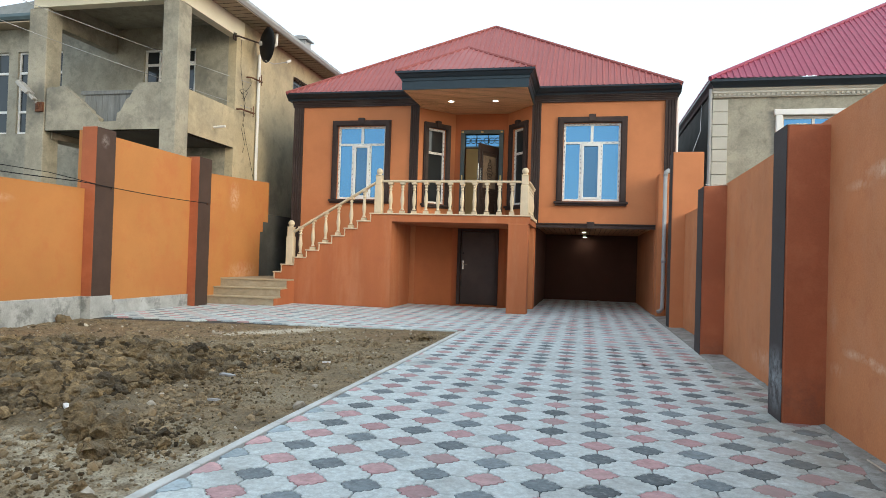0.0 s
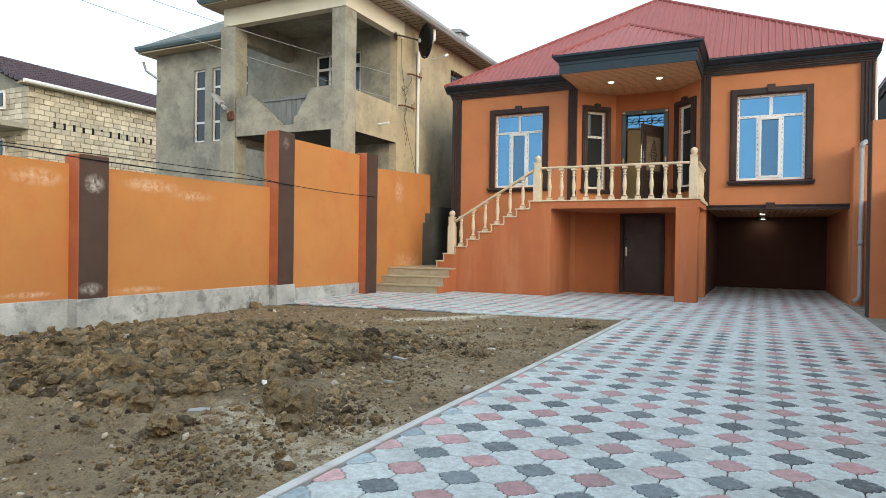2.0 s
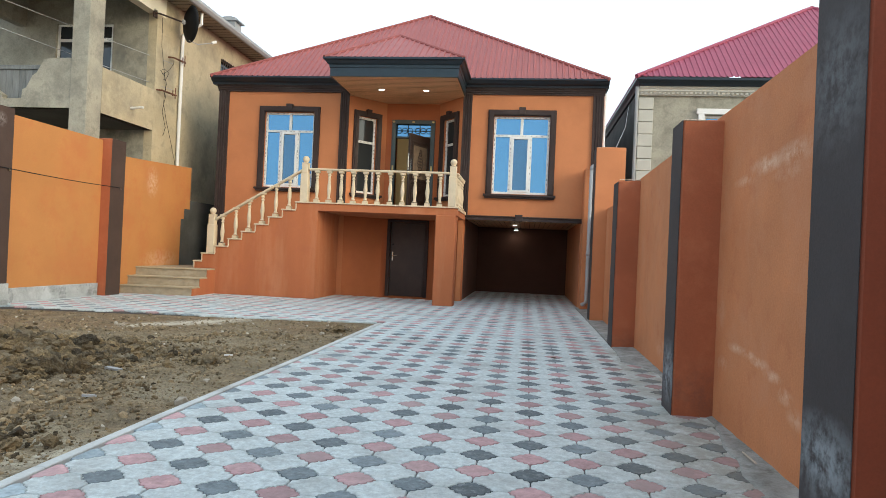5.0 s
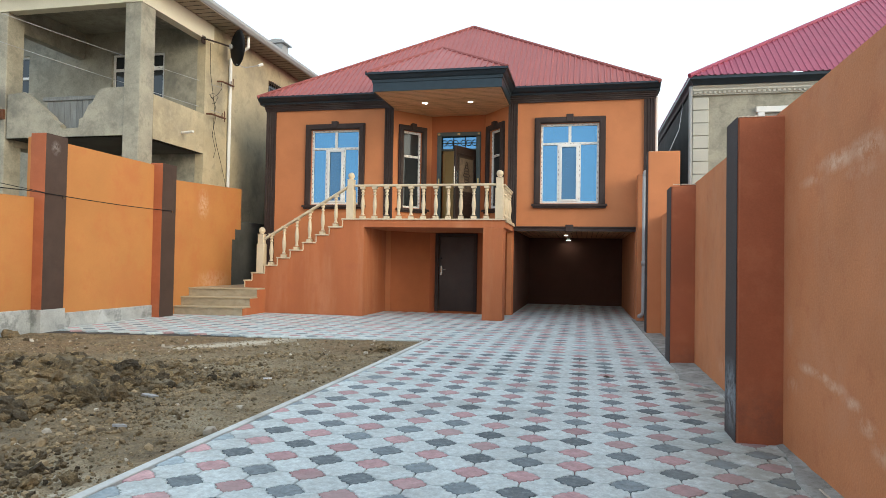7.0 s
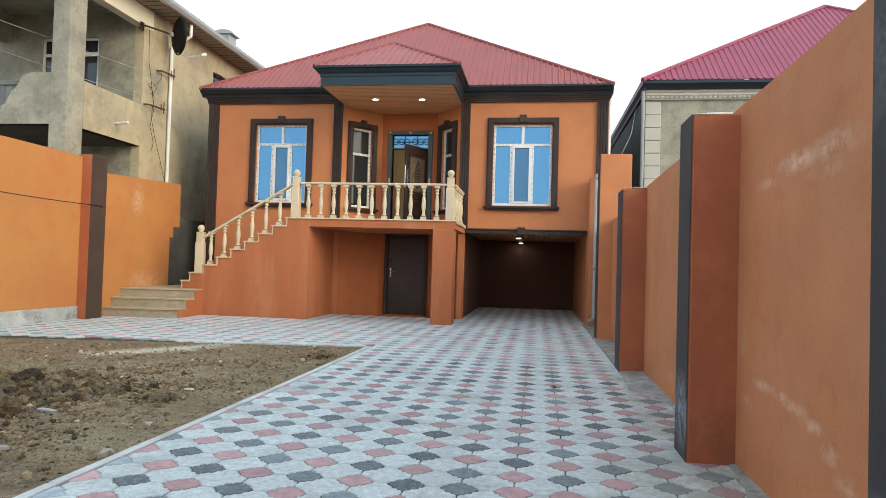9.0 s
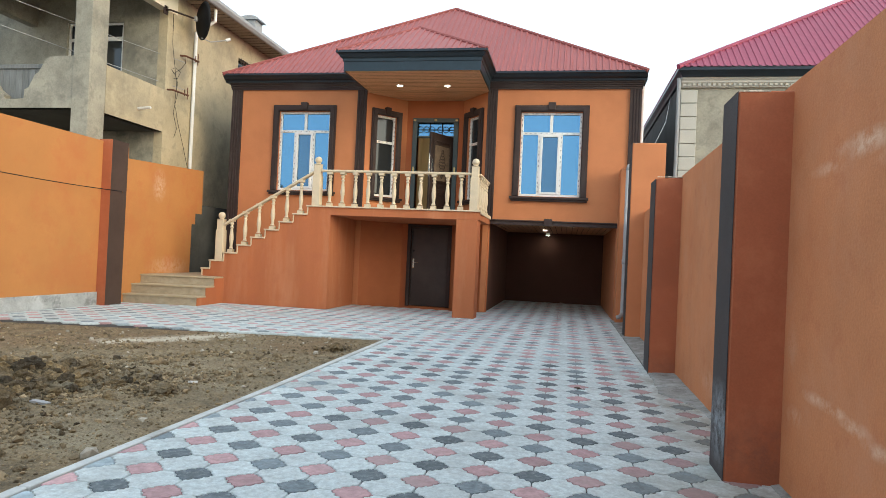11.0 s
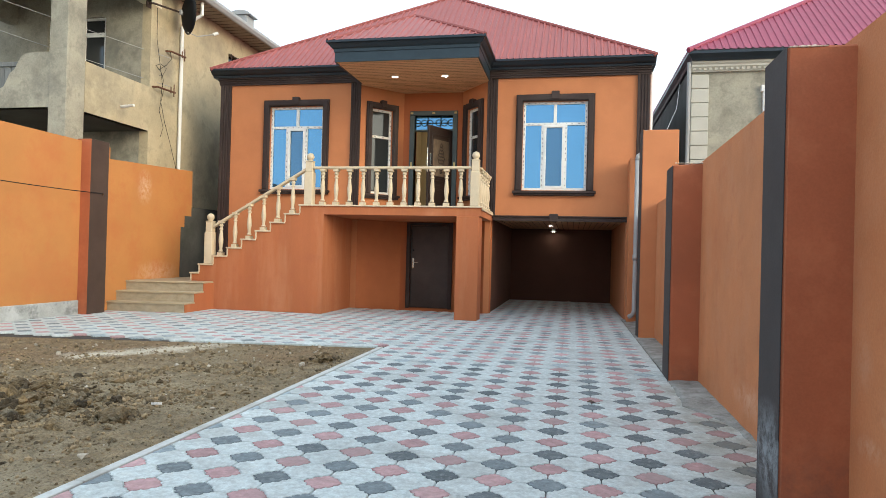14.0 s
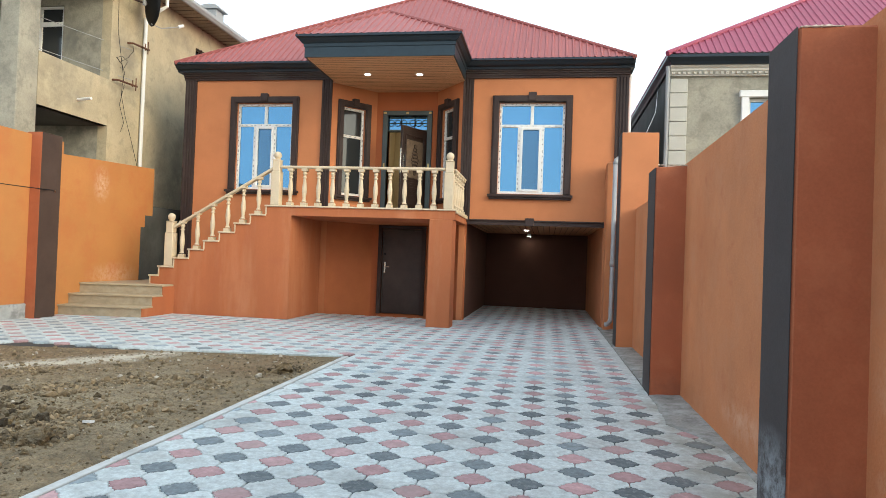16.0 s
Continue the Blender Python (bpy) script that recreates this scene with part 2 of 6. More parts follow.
ROOF_RED = material("red_roof_sheet", (0.335, 0.092, 0.085), 0.45, 0.2, vary=0.06, scale=1.2, grain=30, bump=0.05)
ROOF_PINK = material("crimson_roof_sheet", (0.33, 0.065, 0.115), 0.45, 0.2, vary=0.06, scale=1.2, grain=30, bump=0.05)
STONE = material("cream_limestone", (0.62, 0.52, 0.37), 0.6, vary=0.08, scale=6, grain=60, bump=0.15, stain=(0.50, 0.36, 0.22), stain_amount=0.3, stain_scale=3, obj_vary=0.05)
STEP_STONE = material("veined_step_stone", (0.43, 0.36, 0.245), 0.55, vary=0.10, scale=4, grain=30, bump=0.1, stain=(0.38, 0.29, 0.19), stain_amount=0.45, stain_scale=2.5, stretch=(1, 1, 3))
# The step stone darkened: shade under the treads put into the risers' colour.
RISER_SHADED = material("veined_shaded_riser_stone", (0.34, 0.285, 0.20), 0.6, vary=0.15, scale=5, grain=30, bump=0.1, stain=(0.42, 0.37, 0.28), stain_amount=0.7, stain_scale=2.2, stretch=(1.6, 1, 2.4))
WOOD = material("varnished_pine", (0.71, 0.42, 0.235), 0.4, vary=0.12, scale=2.2, grain=18, bump=0.08, stretch=(0.4, 6, 6), stain=(0.36, 0.18, 0.08), stain_amount=0.5, stain_scale=1.2)
PVC = material("white_pvc", (0.78, 0.78, 0.77), 0.35, vary=0.03, scale=6, grain=30, bump=0.0)
CEMENT = material("grey_cement_render", (0.315, 0.30, 0.245), 0.9, vary=0.22, scale=1.3, grain=30, bump=0.5, stain=(0.15, 0.15, 0.135), stain_amount=0.9, stain_scale=0.8)
# Warm sunlight from the right is mixed into the side wall's colour.
CEMENT_SUNLIT = material("sunlit_cement_render", (0.47, 0.40, 0.27), 0.9, vary=0.14, scale=0.9, grain=30, bump=0.4, stain=(0.22, 0.20, 0.16), stain_amount=0.7, stain_scale=0.7)
overlay(CEMENT, (0.43, 0.40, 0.32), 1.7, 0.50, 0.64, 0.6)
overlay(CEMENT, (0.185, 0.18, 0.15), 4.5, 0.52, 0.64, 0.5)
overlay(CEMENT_SUNLIT, (0.56, 0.49, 0.34), 1.6, 0.50, 0.64, 0.5)
overlay(CEMENT_SUNLIT, (0.27, 0.24, 0.175), 3.5, 0.54, 0.66, 0.5)
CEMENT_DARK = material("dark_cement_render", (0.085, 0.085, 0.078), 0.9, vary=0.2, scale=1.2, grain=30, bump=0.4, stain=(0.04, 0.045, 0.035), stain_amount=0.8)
CONCRETE = material("pale_concrete", (0.40, 0.42, 0.42), 0.9, vary=0.20, scale=3.5, grain=50, bump=0.5, stain=(0.60, 0.63, 0.64), stain_amount=0.9, stain_scale=1.3)
DARK_METAL = material("dark_brown_steel", (0.055, 0.036, 0.030), 0.5, 0.3, vary=0.25, scale=2, grain=60, bump=0.1)
CHROME = material("satin_nickel", (0.6, 0.58, 0.52), 0.25, 1.0, vary=0.02, bump=0.0)
overlay(CONCRETE, (0.16, 0.17, 0.165), 4.0, 0.52, 0.64, 0.7)
GREY_PAVER = material("grey_paver", (0.545, 0.605, 0.61), 0.8, vary=0.22, scale=22, grain=70, bump=1.0, bump_dist=0.008, obj_vary=0.06, island=0.06, stain=(0.29, 0.30, 0.29), stain_amount=0.6, stain_scale=1.6)
DARK_PAVER = material("charcoal_paver", (0.235, 0.285, 0.312), 0.8, vary=0.25, scale=14, grain=45, bump=0.5, obj_vary=0.38, island=0.38)
overlay(DARK_PAVER, (0.36, 0.40, 0.41), 24.0, 0.50, 0.70, 0.5)
overlay(GREY_PAVER, (0.64, 0.68, 0.65), 16.0, 0.50, 0.68, 0.55)
# Olive dirt beside the wall, spread wider to darken the paving there.
WALL_DIRT = [((0.25, -11.2 - 0.5 * k, 0), 1.05) for k in range(8)] + [((0.1, -7.6 - 0.6 * k, 0), 0.45) for k in range(6)]
RED_PAVER = material("pink_red_paver", (0.50, 0.320, 0.328), 0.8, vary=0.2, scale=14, grain=45, bump=0.5, obj_vary=0.17, island=0.17, stain=(0.36, 0.30, 0.29), stain_amount=0.6, stain_scale=1.3)
for m_, c_ in ((GREY_PAVER, (0.27, 0.265, 0.225)), (RED_PAVER, (0.27, 0.20, 0.18)), (DARK_PAVER, (0.17, 0.175, 0.155))):
    overlay(m_, c_, 6.0, 0.30, 0.55, 0.75, WALL_DIRT)
BED = material("joint_sand", (0.055, 0.052, 0.05), 0.95, vary=0.2)
SOIL = material("bare_clay_soil", (0.218, 0.165, 0.095), 0.95, vary=0.42, scale=4.0, grain=28, bump=1.0, bump_dist=0.03, stain=(0.33, 0.28, 0.185), stain_amount=0.8, stain_scale=1.3, patches=[((-5.4, -9.0, 0), (2.4, 3.2, 1), 0.8), ((-4.3, -12.8, 0), (0.55, 0.9, 1), 0.9), ((-4.6, -14.0, 0), (0.8, 0.6, 1), 0.7), ((-4.9, -9.6, 0), (0.5, 0.8, 1), 0.3)], patch_colour=(0.34, 0.28, 0.18))
overlay(SOIL, (0.25, 0.15, 0.075), 0.8, 0.35, 0.65, 0.9, [((-8.0, -7.6, 0), 1.6), ((-6.6, -7.0, 0), 1.3), ((-9.4, -9.0, 0), 1.2), ((-4.6, -6.6, 0), 1.0)])
overlay(SOIL, (0.085, 0.068, 0.045), 7.0, 0.54, 0.66, 0.65)
overlay(SOIL, (0.34, 0.29, 0.20), 16.0, 0.58, 0.70, 0.6)
overlay(SOIL, (0.52, 0.47, 0.35), 6.0, 0.42, 0.56, 0.9, [((-4.50, -13.2, 0), 0.6), ((-3.95, -13.5, 0), 0.5), ((-4.0, -12.9, 0), 0.4), ((-5.0, -13.0, 0), 0.4), ((-4.2, -15.0, 0), 0.6)])
overlay(SOIL, (0.62, 0.57, 0.46), 9.0, 0.30, 0.55, 1.0, [((-6.78, -7.50, 0), 0.36), ((-6.58, -7.27, 0), 0.38), ((-6.36, -7.02, 0), 0.40), ((-6.12, -6.77, 0), 0.36), ((-5.92, -6.53, 0), 0.32), ((-5.78, -6.33, 0), 0.25)])
CRUMB = material("dry_clay_crumbs", (0.232, 0.176, 0.104), 0.95, vary=0.3, scale=8, grain=60, bump=0.6, island=0.5)
# Shade in the gaps between clods, put into the soil colour.
HEAP_GAP_SHADE = [((-7.3, -10.9, 0), 1.5), ((-7.0, -12.3, 0), 1.5), ((-5.9, -12.2, 0), 1.1), ((-6.0, -10.9, 0), 1.1), ((-8.4, -12.3, 0), 1.2)]
overlay(SOIL, (0.052, 0.039, 0.022), 9.0, 0.34, 0.60, 0.9, HEAP_GAP_SHADE)
overlay(SOIL, (0.190, 0.148, 0.094), 3.0, 0.36, 0.60, 0.75, [((-5.9, -14.3, 0), 1.0), ((-5.1, -14.2, 0), 0.8), ((-6.6, -14.6, 0), 1.2), ((-5.0, -12.2, 0), 0.7), ((-5.4, -11.2, 0), 0.8)])
overlay(SOIL, (0.070, 0.055, 0.036), 55.0, 0.50, 0.62, 0.65)
overlay(SOIL, (0.38, 0.33, 0.24), 85.0, 0.60, 0.68, 0.6)
CLOD = material("dug_clay_clods", (0.188, 0.136, 0.070), 0.95, vary=0.5, scale=14, grain=70, bump=1.0, bump_dist=0.035, island=0.75, stain=(0.26, 0.22, 0.155), stain_amount=0.6, stain_scale=3.0)
overlay(CLOD, (0.065, 0.048, 0.028), 6.0, 0.52, 0.66, 0.7)
overlay(CLOD, (0.30, 0.26, 0.18), 3.0, 0.54, 0.68, 0.8)
overlay(CLOD, (0.30, 0.27, 0.20), 40.0, 0.55, 0.68, 0.45)
GROUND = material("waste_ground", (0.20, 0.17, 0.12), 0.95, vary=0.2, scale=0.4, grain=5, bump=0.4)
ASBESTOS = material("grey_slate_roof", (0.20, 0.22, 0.22), 0.7, vary=0.15, scale=1, grain=8, bump=0.3)
BLUE_EAVE = material("blue_grey_fascia", (0.10, 0.15, 0.17), 0.45, 0.2, vary=0.08, bump=0.03)
CREAM = material("cream_paint", (0.70, 0.66, 0.53), 0.8, vary=0.06, scale=1, grain=40, bump=0.1)
PURPLE_ROOF = material("plum_tile_roof", (0.075, 0.055, 0.075), 0.55, vary=0.2, scale=2, grain=10, bump=0.3)
BLOCK = material("limestone_block", (0.55, 0.50, 0.40), 0.9, vary=0.15, scale=1.5, grain=30, bump=0.5, island=0.22, stain=(0.30, 0.21, 0.12), stain_amount=0.5)
# The recess's shade is mixed into this darker copy of the orange.
ORANGE_RECESS_SHADE = material("shaded_recess_render", (0.43, 0.130, 0.045), 0.85, vary=0.07, scale=1.3, grain=90, bump=0.25, stain=(0.34, 0.10, 0.04), stain_amount=0.35)
# Darker orange for the slanted walls below the porch slab.
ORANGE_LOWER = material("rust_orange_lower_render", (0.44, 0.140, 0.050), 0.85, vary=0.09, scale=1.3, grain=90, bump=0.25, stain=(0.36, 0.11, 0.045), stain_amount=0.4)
INTERIOR = material("pale_plaster", (0.55, 0.47, 0.30), 0.9, vary=0.05)
# Wall colour darkened to hold the gloom of the unlit rooms.
ROOM_GLOOM = material("gloom_wall_paint", (0.13, 0.06, 0.042), 0.9, vary=0.1, scale=1.5)
BLACK = material("black_plastic", (0.010, 0.011, 0.013), 0.65, vary=0.1, bump=0.0, spec=0.2)
LAMP = glowing("warm_white_lamp", (1.0, 0.93, 0.80), 14.0)


def glass_material(name, tint, rough=0.02, metal=0.85):
    m = material(name, tint, rough, metal, vary=0.03, scale=0.8, grain=2, bump=0.02, bump_dist=0.002)
    return m


BLUE_GLASS = glass_material("blue_mirror_glass", (0.125, 0.285, 0.465))
CLEAR_GLASS = glass_material("dim_window_glass", (0.06, 0.068, 0.075), 0.05, 0.5)
BOARD = material("weathered_grey_board", (0.17, 0.18, 0.18), 0.85, vary=0.2, scale=3, grain=30, bump=0.4, stretch=(8, 8, 1), obj_vary=0.15)
RUST = material("rusty_steel", (0.13, 0.055, 0.03), 0.8, 0.3, vary=0.3, scale=12, grain=60, bump=0.3)
BEAD = material("pale_smeared_mortar", (0.50, 0.42, 0.34), 0.9, vary=0.2, scale=5, grain=40, bump=0.3, island=0.2)
RUBBLE = material("pale_rubble", (0.42, 0.38, 0.31), 0.9, vary=0.2, scale=5, grain=40, bump=0.3, island=0.25)
SPILL = material("dried_mortar", (0.52, 0.47, 0.37), 0.9, vary=0.15, scale=3, grain=30, bump=0.5, stain=(0.42, 0.36, 0.27), stain_amount=0.5, stain_scale=3)
TWIG = material("bare_twig_bark", (0.16, 0.11, 0.085), 0.9, vary=0.2)
BLUE_FASCIA = material("slate_blue_metal", (0.022, 0.038, 0.052), 0.4, 0.3, vary=0.12, scale=3, grain=20, bump=0.04)
HAUNCH_MORTAR = material("rough_grey_mortar", (0.27, 0.275, 0.26), 0.95, vary=0.25, scale=4, grain=60, bump=0.9, bump_dist=0.01, stain=(0.43, 0.45, 0.45), stain_amount=0.8, stain_scale=2.5)
overlay(HAUNCH_MORTAR, (0.12, 0.115, 0.095), 7.0, 0.50, 0.66, 0.7)
KERB = material("kerb_concrete", (0.55, 0.57, 0.56), 0.9, vary=0.12, scale=3, grain=50, bump=0.4, stain=(0.30, 0.28, 0.24), stain_amount=0.5, stain_scale=2)
MORTAR = material("shadowed_mortar", (0.36, 0.33, 0.25), 0.95, vary=0.15)

# ---- ground, dirt yard ----
PITCH, PITCH_Y, X0, Y0 = 0.3125, 0.293, -0.218, -9.395
SY = PITCH_Y / PITCH
WALL_L, WALL_R = -10.12, 0.30
g = bmesh.new()
bm_box(g, -400, 400, -300, 500, -0.6, -0.12)
structure("ground", g, GROUND, "wide flat waste ground around the plots")

YARD_X0, YARD_X1, YARD_Y0 = -10.13, -3.62, -22.0


def rise(y):
    """The drive climbs a little towards the house."""
    return 0.022 * max(0.0, min(1.0, (y + 9.5) / 3.5))


def edge_x(y):
    """The drive's edge along the dirt, a little askew."""
    return -3.535 - 0.0225 * max(0.0, min(6.4, -6.0 - y))


def yard_y1(x):
    """The far edge of the dirt, which runs a little askew."""
    return -5.80 + (x + 3.62) * 0.163


def heap(x, y):
    """Height of the dug soil: a low spread heap."""
    h = 0.15 * math.exp(-(((x + 7.3) / 1.5) ** 2 + ((y + 10.9) / 1.4) ** 2))
    h += 0.12 * math.exp(-(((x + 7.4) / 1.4) ** 2 + ((y + 12.9) / 1.3) ** 2))
    h += 0.07 * math.exp(-(((x + 6.2) / 0.9) ** 2 + ((y + 10.3) / 1.0) ** 2))
    return h


def dirt_height(x, y):
    h = heap(x, y)
    rough = 0.042 + 0.5 * min(h, 0.2) + 0.035 * max(0.0, min(1.0, (-10.2 - y) / 1.5)) * max(0.0, min(1.0, (-4.6 - x) / 1.0))
    n1 = noise.fractal(Vector((x * 1.1, y * 1.1, 3.0)), 0.9, 2.0, 3)
    n2 = noise.fractal(Vector((x * 5.0, y * 5.0, 9.0)), 0.65, 2.1, 6)
    z = -0.035 + h + 0.018 * n1 + rough * 0.55 * max(-0.8, n2)
    edge = min(1.0, max(0.0, (edge_x(y) - 0.045 - x) / 0.30), max(0.0, (yard_y1(x) - y) / 0.35))
    return z * edge - 0.02 * (1 - edge) + rise(y)


bm = bmesh.new()
nx, ny = 300, 620
grid = []
for j in range(ny + 1):
    row = []
    for i in range(nx + 1):
        u_ = i / nx
        y = YARD_Y0 + (yard_y1(YARD_X0 + (YARD_X1 - YARD_X0) * u_) - YARD_Y0) * (j / ny) ** 0.85
        x = YARD_X0 + (edge_x(y) - 0.045 - YARD_X0) * u_
        row.append(bm.verts.new((x, y, dirt_height(x, y))))
    grid.append(row)
for j in range(ny):
    for i in range(nx):
        bm.faces.new((grid[j][i], grid[j][i + 1], grid[j + 1][i + 1], grid[j + 1][i]))
structure("dirt_yard", bm, SOIL, "bare uneven brown clay yard beside the paving", True)

# paving bed under the blocks
bm = bmesh.new()
beds = [(-22.0, -9.5), (-9.5, -6.0), (-6.0, 0.0)]
for ya, yb in beds:
    v = bm_box(bm, YARD_X1 - 0.05, WALL_R, ya, yb, -0.11, -0.022)
    for k in (4, 5):
        v[k].co.z += rise(ya)
    for k in (6, 7):
        v[k].co.z += rise(yb)
extrude_poly(bm, [(YARD_X1 - 0.051, 0.0), (WALL_L, 0.0), (WALL_L, yard_y1(WALL_L)), (YARD_X1 - 0.051, yard_y1(YARD_X1))], "z", -0.11, -0.022 + rise(0))
structure("paving_bed", bm, BED, "dark sand bed under the paving blocks")
structure("floor_garage", boxes((-3.2, 0.4, 0.001, 5.4, -0.11, -0.022 + rise(0))), BED, "sand bed of the garage floor")

# kerb beside the dirt and pale edging at its far side
y = -22.0
kerbs = thing("kerb", "pale concrete kerb strip between paving and dirt", "kerb")
while y < -6.0:
    y2 = min(y + 0.98, -5.86)
    bm = bmesh.new()
    v = bm_box(bm, -0.070, -0.004, y, y2 - 0.008, -0.10, 0.010)
    for k, q_ in enumerate(v):
        q_.co.x += edge_x(y if k % 4 < 2 else y2)
    for k, yy in ((4, y), (5, y), (6, y2), (7, y2)):
        v[k].co.z += rise(yy)
    part("kerb_stone", bevelled(bm, 0.005), KERB, kerbs)
    y += 0.98

# ---- fence walls ----
def fence_panel(name, pts, axis, a, b, mat, label):
    return structure(name, extrude_poly(bmesh.new(), pts, axis, a, b), mat, label)


fence_panel("wall_left", [(-26.0, -0.3), (-6.83, -0.3), (-6.83, 2.254), (-10.194, 2.233), (-26.0, 2.316)], "x", WALL_L - 0.2, WALL_L, ORANGE_WALL_WARM,
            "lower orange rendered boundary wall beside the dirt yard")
fence_panel("wall_left_tall", [(-6.83, -0.3), (-0.206, -0.3), (-0.206, 3.165), (-3.052, 3.041), (-3.052, 3.268), (-6.83, 3.289)], "x", WALL_L - 0.2, WALL_L, ORANGE_WALL_WARM,
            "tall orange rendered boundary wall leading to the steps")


def fence_pillar(x0, x1, y0, y1, top, face, side, strip, label, slope=0.0):
    """A fence pillar: the rendered body and the painted strip on its face; strip is +1 or -1, where it looks."""
    p = thing("fence_pillar", label, "pillar", at=((x0 + x1) / 2, (y0 + y1) / 2, 0), group="fence pillars")
    cx, cy = (x0 + x1) / 2, (y0 + y1) / 2
    b = bm_box_top(x0 - cx, x1 - cx, y0 - cy, y1 - cy, -0.3, top, slope * strip)
    part("body", bevelled(b, 0.012), side, p)
    xs = (x1 - cx + 0.002, x1 - cx + 0.006) if strip > 0 else (x0 - cx - 0.006, x0 - cx - 0.002)
    f = bm_box_top(xs[0], xs[1], y0 - cy + 0.004, y1 - cy - 0.004, -0.05, top - 0.004 - abs(slope) , 0)
    part("painted_face", f, face, p, "dark painted pillar face")
    return p


def bm_box_top(x0, x1, y0, y1, z0, z1, slope):
    bm = bmesh.new()
    v = bm_box(bm, x0, x1, y0, y1, z0, z1)
    if slope > 0:
        v[5].co.z -= slope
        v[6].co.z -= slope
    elif slope < 0:
        v[4].co.z += slope
        v[7].co.z += slope
    return bm


for y0, y1, top, lab in ((-3.818, -3.342, 3.31, "tall orange fence pillar with a dark brown face beside the steps"),
                         (-6.882, -6.416, 3.341, "tall orange fence pillar with a dark brown face where the wall steps up"),
                         (-10.897, -10.452, 2.368, "low orange fence pillar with a dark brown face and a chipped white patch"),
                         (-15.162, -14.696, 2.389, "low orange fence pillar with a dark brown face")):
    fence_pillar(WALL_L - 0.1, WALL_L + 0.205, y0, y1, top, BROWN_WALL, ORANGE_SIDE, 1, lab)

# plinth of the left wall, stepping round the pillars
segs = [(-26.0, -15.182, 0, 0.391), (-15.182, -14.675, 1, 0.391), (-14.675, -10.918, 0, 0.391), (-10.918, -10.432, 1, 0.391), (-10.432, -6.902, 0, 0.381), (-6.902, -6.385, 1, 0.381), (-6.385, -3.818, 0, 0.277)]
for y0, y1, out, z in segs:
    x1 = WALL_L + 0.225 if out else WALL_L + 0.035
    structure("plinth", bevelled(boxes((WALL_L - 0.05, x1, y0, y1, -0.3, z)), 0.008), CONCRETE, "pale cement plinth at the foot of the orange wall")

fence_panel("wall_right", [(-26, -0.3), (0.0, -0.3), (0.0, 2.22), (-4.6, 2.24), (-6.9, 2.38), (-8.9, 2.41), (-10.6, 2.44), (-11.6, 2.45), (-12.6, 2.47), (-26, 2.55)], "x", WALL_R, WALL_R + 0.2, ORANGE_WALL_COOL,
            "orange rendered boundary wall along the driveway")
for x0, y0, y1, top, sl, lab in ((0.0, -13.72, -13.28, 2.56, .0, "orange fence pillar with a charcoal face beside the driveway"),
                                 (-0.015, -10.87, -10.50, 2.395, .0, "orange fence pillar with a scuffed charcoal face beside the driveway"),
                                 (0.0, -7.05, -6.6, 2.36, .02, "orange fence pillar with a narrow charcoal face beside the driveway")):
    fence_pillar(x0, WALL_R + 0.05, y0, y1, top, GREY_STRIP, DARKER_SIDE if y0 < -13 else ORANGE_SIDE, -1, lab, sl)
fence_pillar(0.05, 0.62, -3.3, -2.85, 3.45, GREY_STRIP, ORANGE, -1, "tall orange gate pillar near the house corner")
# rough pale mortar left along the tops of the pillars and walls
rm = random.Random(12)
bead = bmesh.new()
for xa, ya, xb, yb, za, zb in ((0.0, -7.05, 0.34, -7.05, 2.36, 2.36), (-0.01, -10.87, 0.34, -10.87, 2.39, 2.39), (0.02, -13.28, 0.02, -13.7, 2.555, 2.555), (0.10, -3.3, 0.60, -3.3, 3.44, 3.44), (0.315, -7.1, 0.315, -10.5, 2.383, 2.437)):
    count = int(math.dist((xa, ya), (xb, yb)) / 0.016)
    for k in range(count):
        f_ = (k + rm.random()) / count
        x, y, zz = xa + (xb - xa) * f_, ya + (yb - ya) * f_, za + (zb - za) * f_
        if noise.noise(Vector((x * 5, y * 5, 3))) < -0.05:
            continue
        r = rm.uniform(0.005, 0.012) * (0.7 if abs(yb - ya) > 1 else 1.0)
        geo = bmesh.ops.create_icosphere(bead, subdivisions=1, radius=r)
        sx, sy = (rm.uniform(0.8, 1.3), rm.uniform(1.4, 3.0)) if abs(yb - ya) > abs(xb - xa) else (rm.uniform(1.4, 3.0), rm.uniform(0.8, 1.3))
        for v in geo["verts"]:
            v.co = (x + v.co.x * sx, y + rm.uniform(0, 0.004) + v.co.y * sy, zz + v.co.z * rm.uniform(0.5, 0.9))
tagged(structure("trim_mortar", bead, BEAD, "rough pale mortar left on the tops of the orange wall and pillars"), kind="structure")
structure("wall_end", bevelled(boxes((0.08, 0.62, -0.55, -0.06, -0.2, 3.40)), 0.012), ORANGE, "tall orange wall end against the house corner")
bm = bmesh.new()
HAUNCH = [(-0.06, 0.02), (-3.3, 0.0), (-6.6, 0.03), (-7.1, 0.0), (-7.6, -0.015), (-8.0, -0.02), (-8.25, -0.03), (-8.7, 0.20), (-9.0, 0.25), (-10.3, 0.26), (-11.1, 0.25), (-11.6, 0.17), (-12.0, 0.14), (-12.3, 0.08), (-12.7, 0.06), (-12.9, 0.31)]
strips = []
for (ya, xa), (yb, xb) in zip(HAUNCH, HAUNCH[1:]):
    n_ = max(1, int((ya - yb) / 0.12))
    strips += [(ya + (yb - ya) * k / n_, xa + (xb - xa) * k / n_) for k in range(n_)]
strips.append(HAUNCH[-1])
rows_h = []
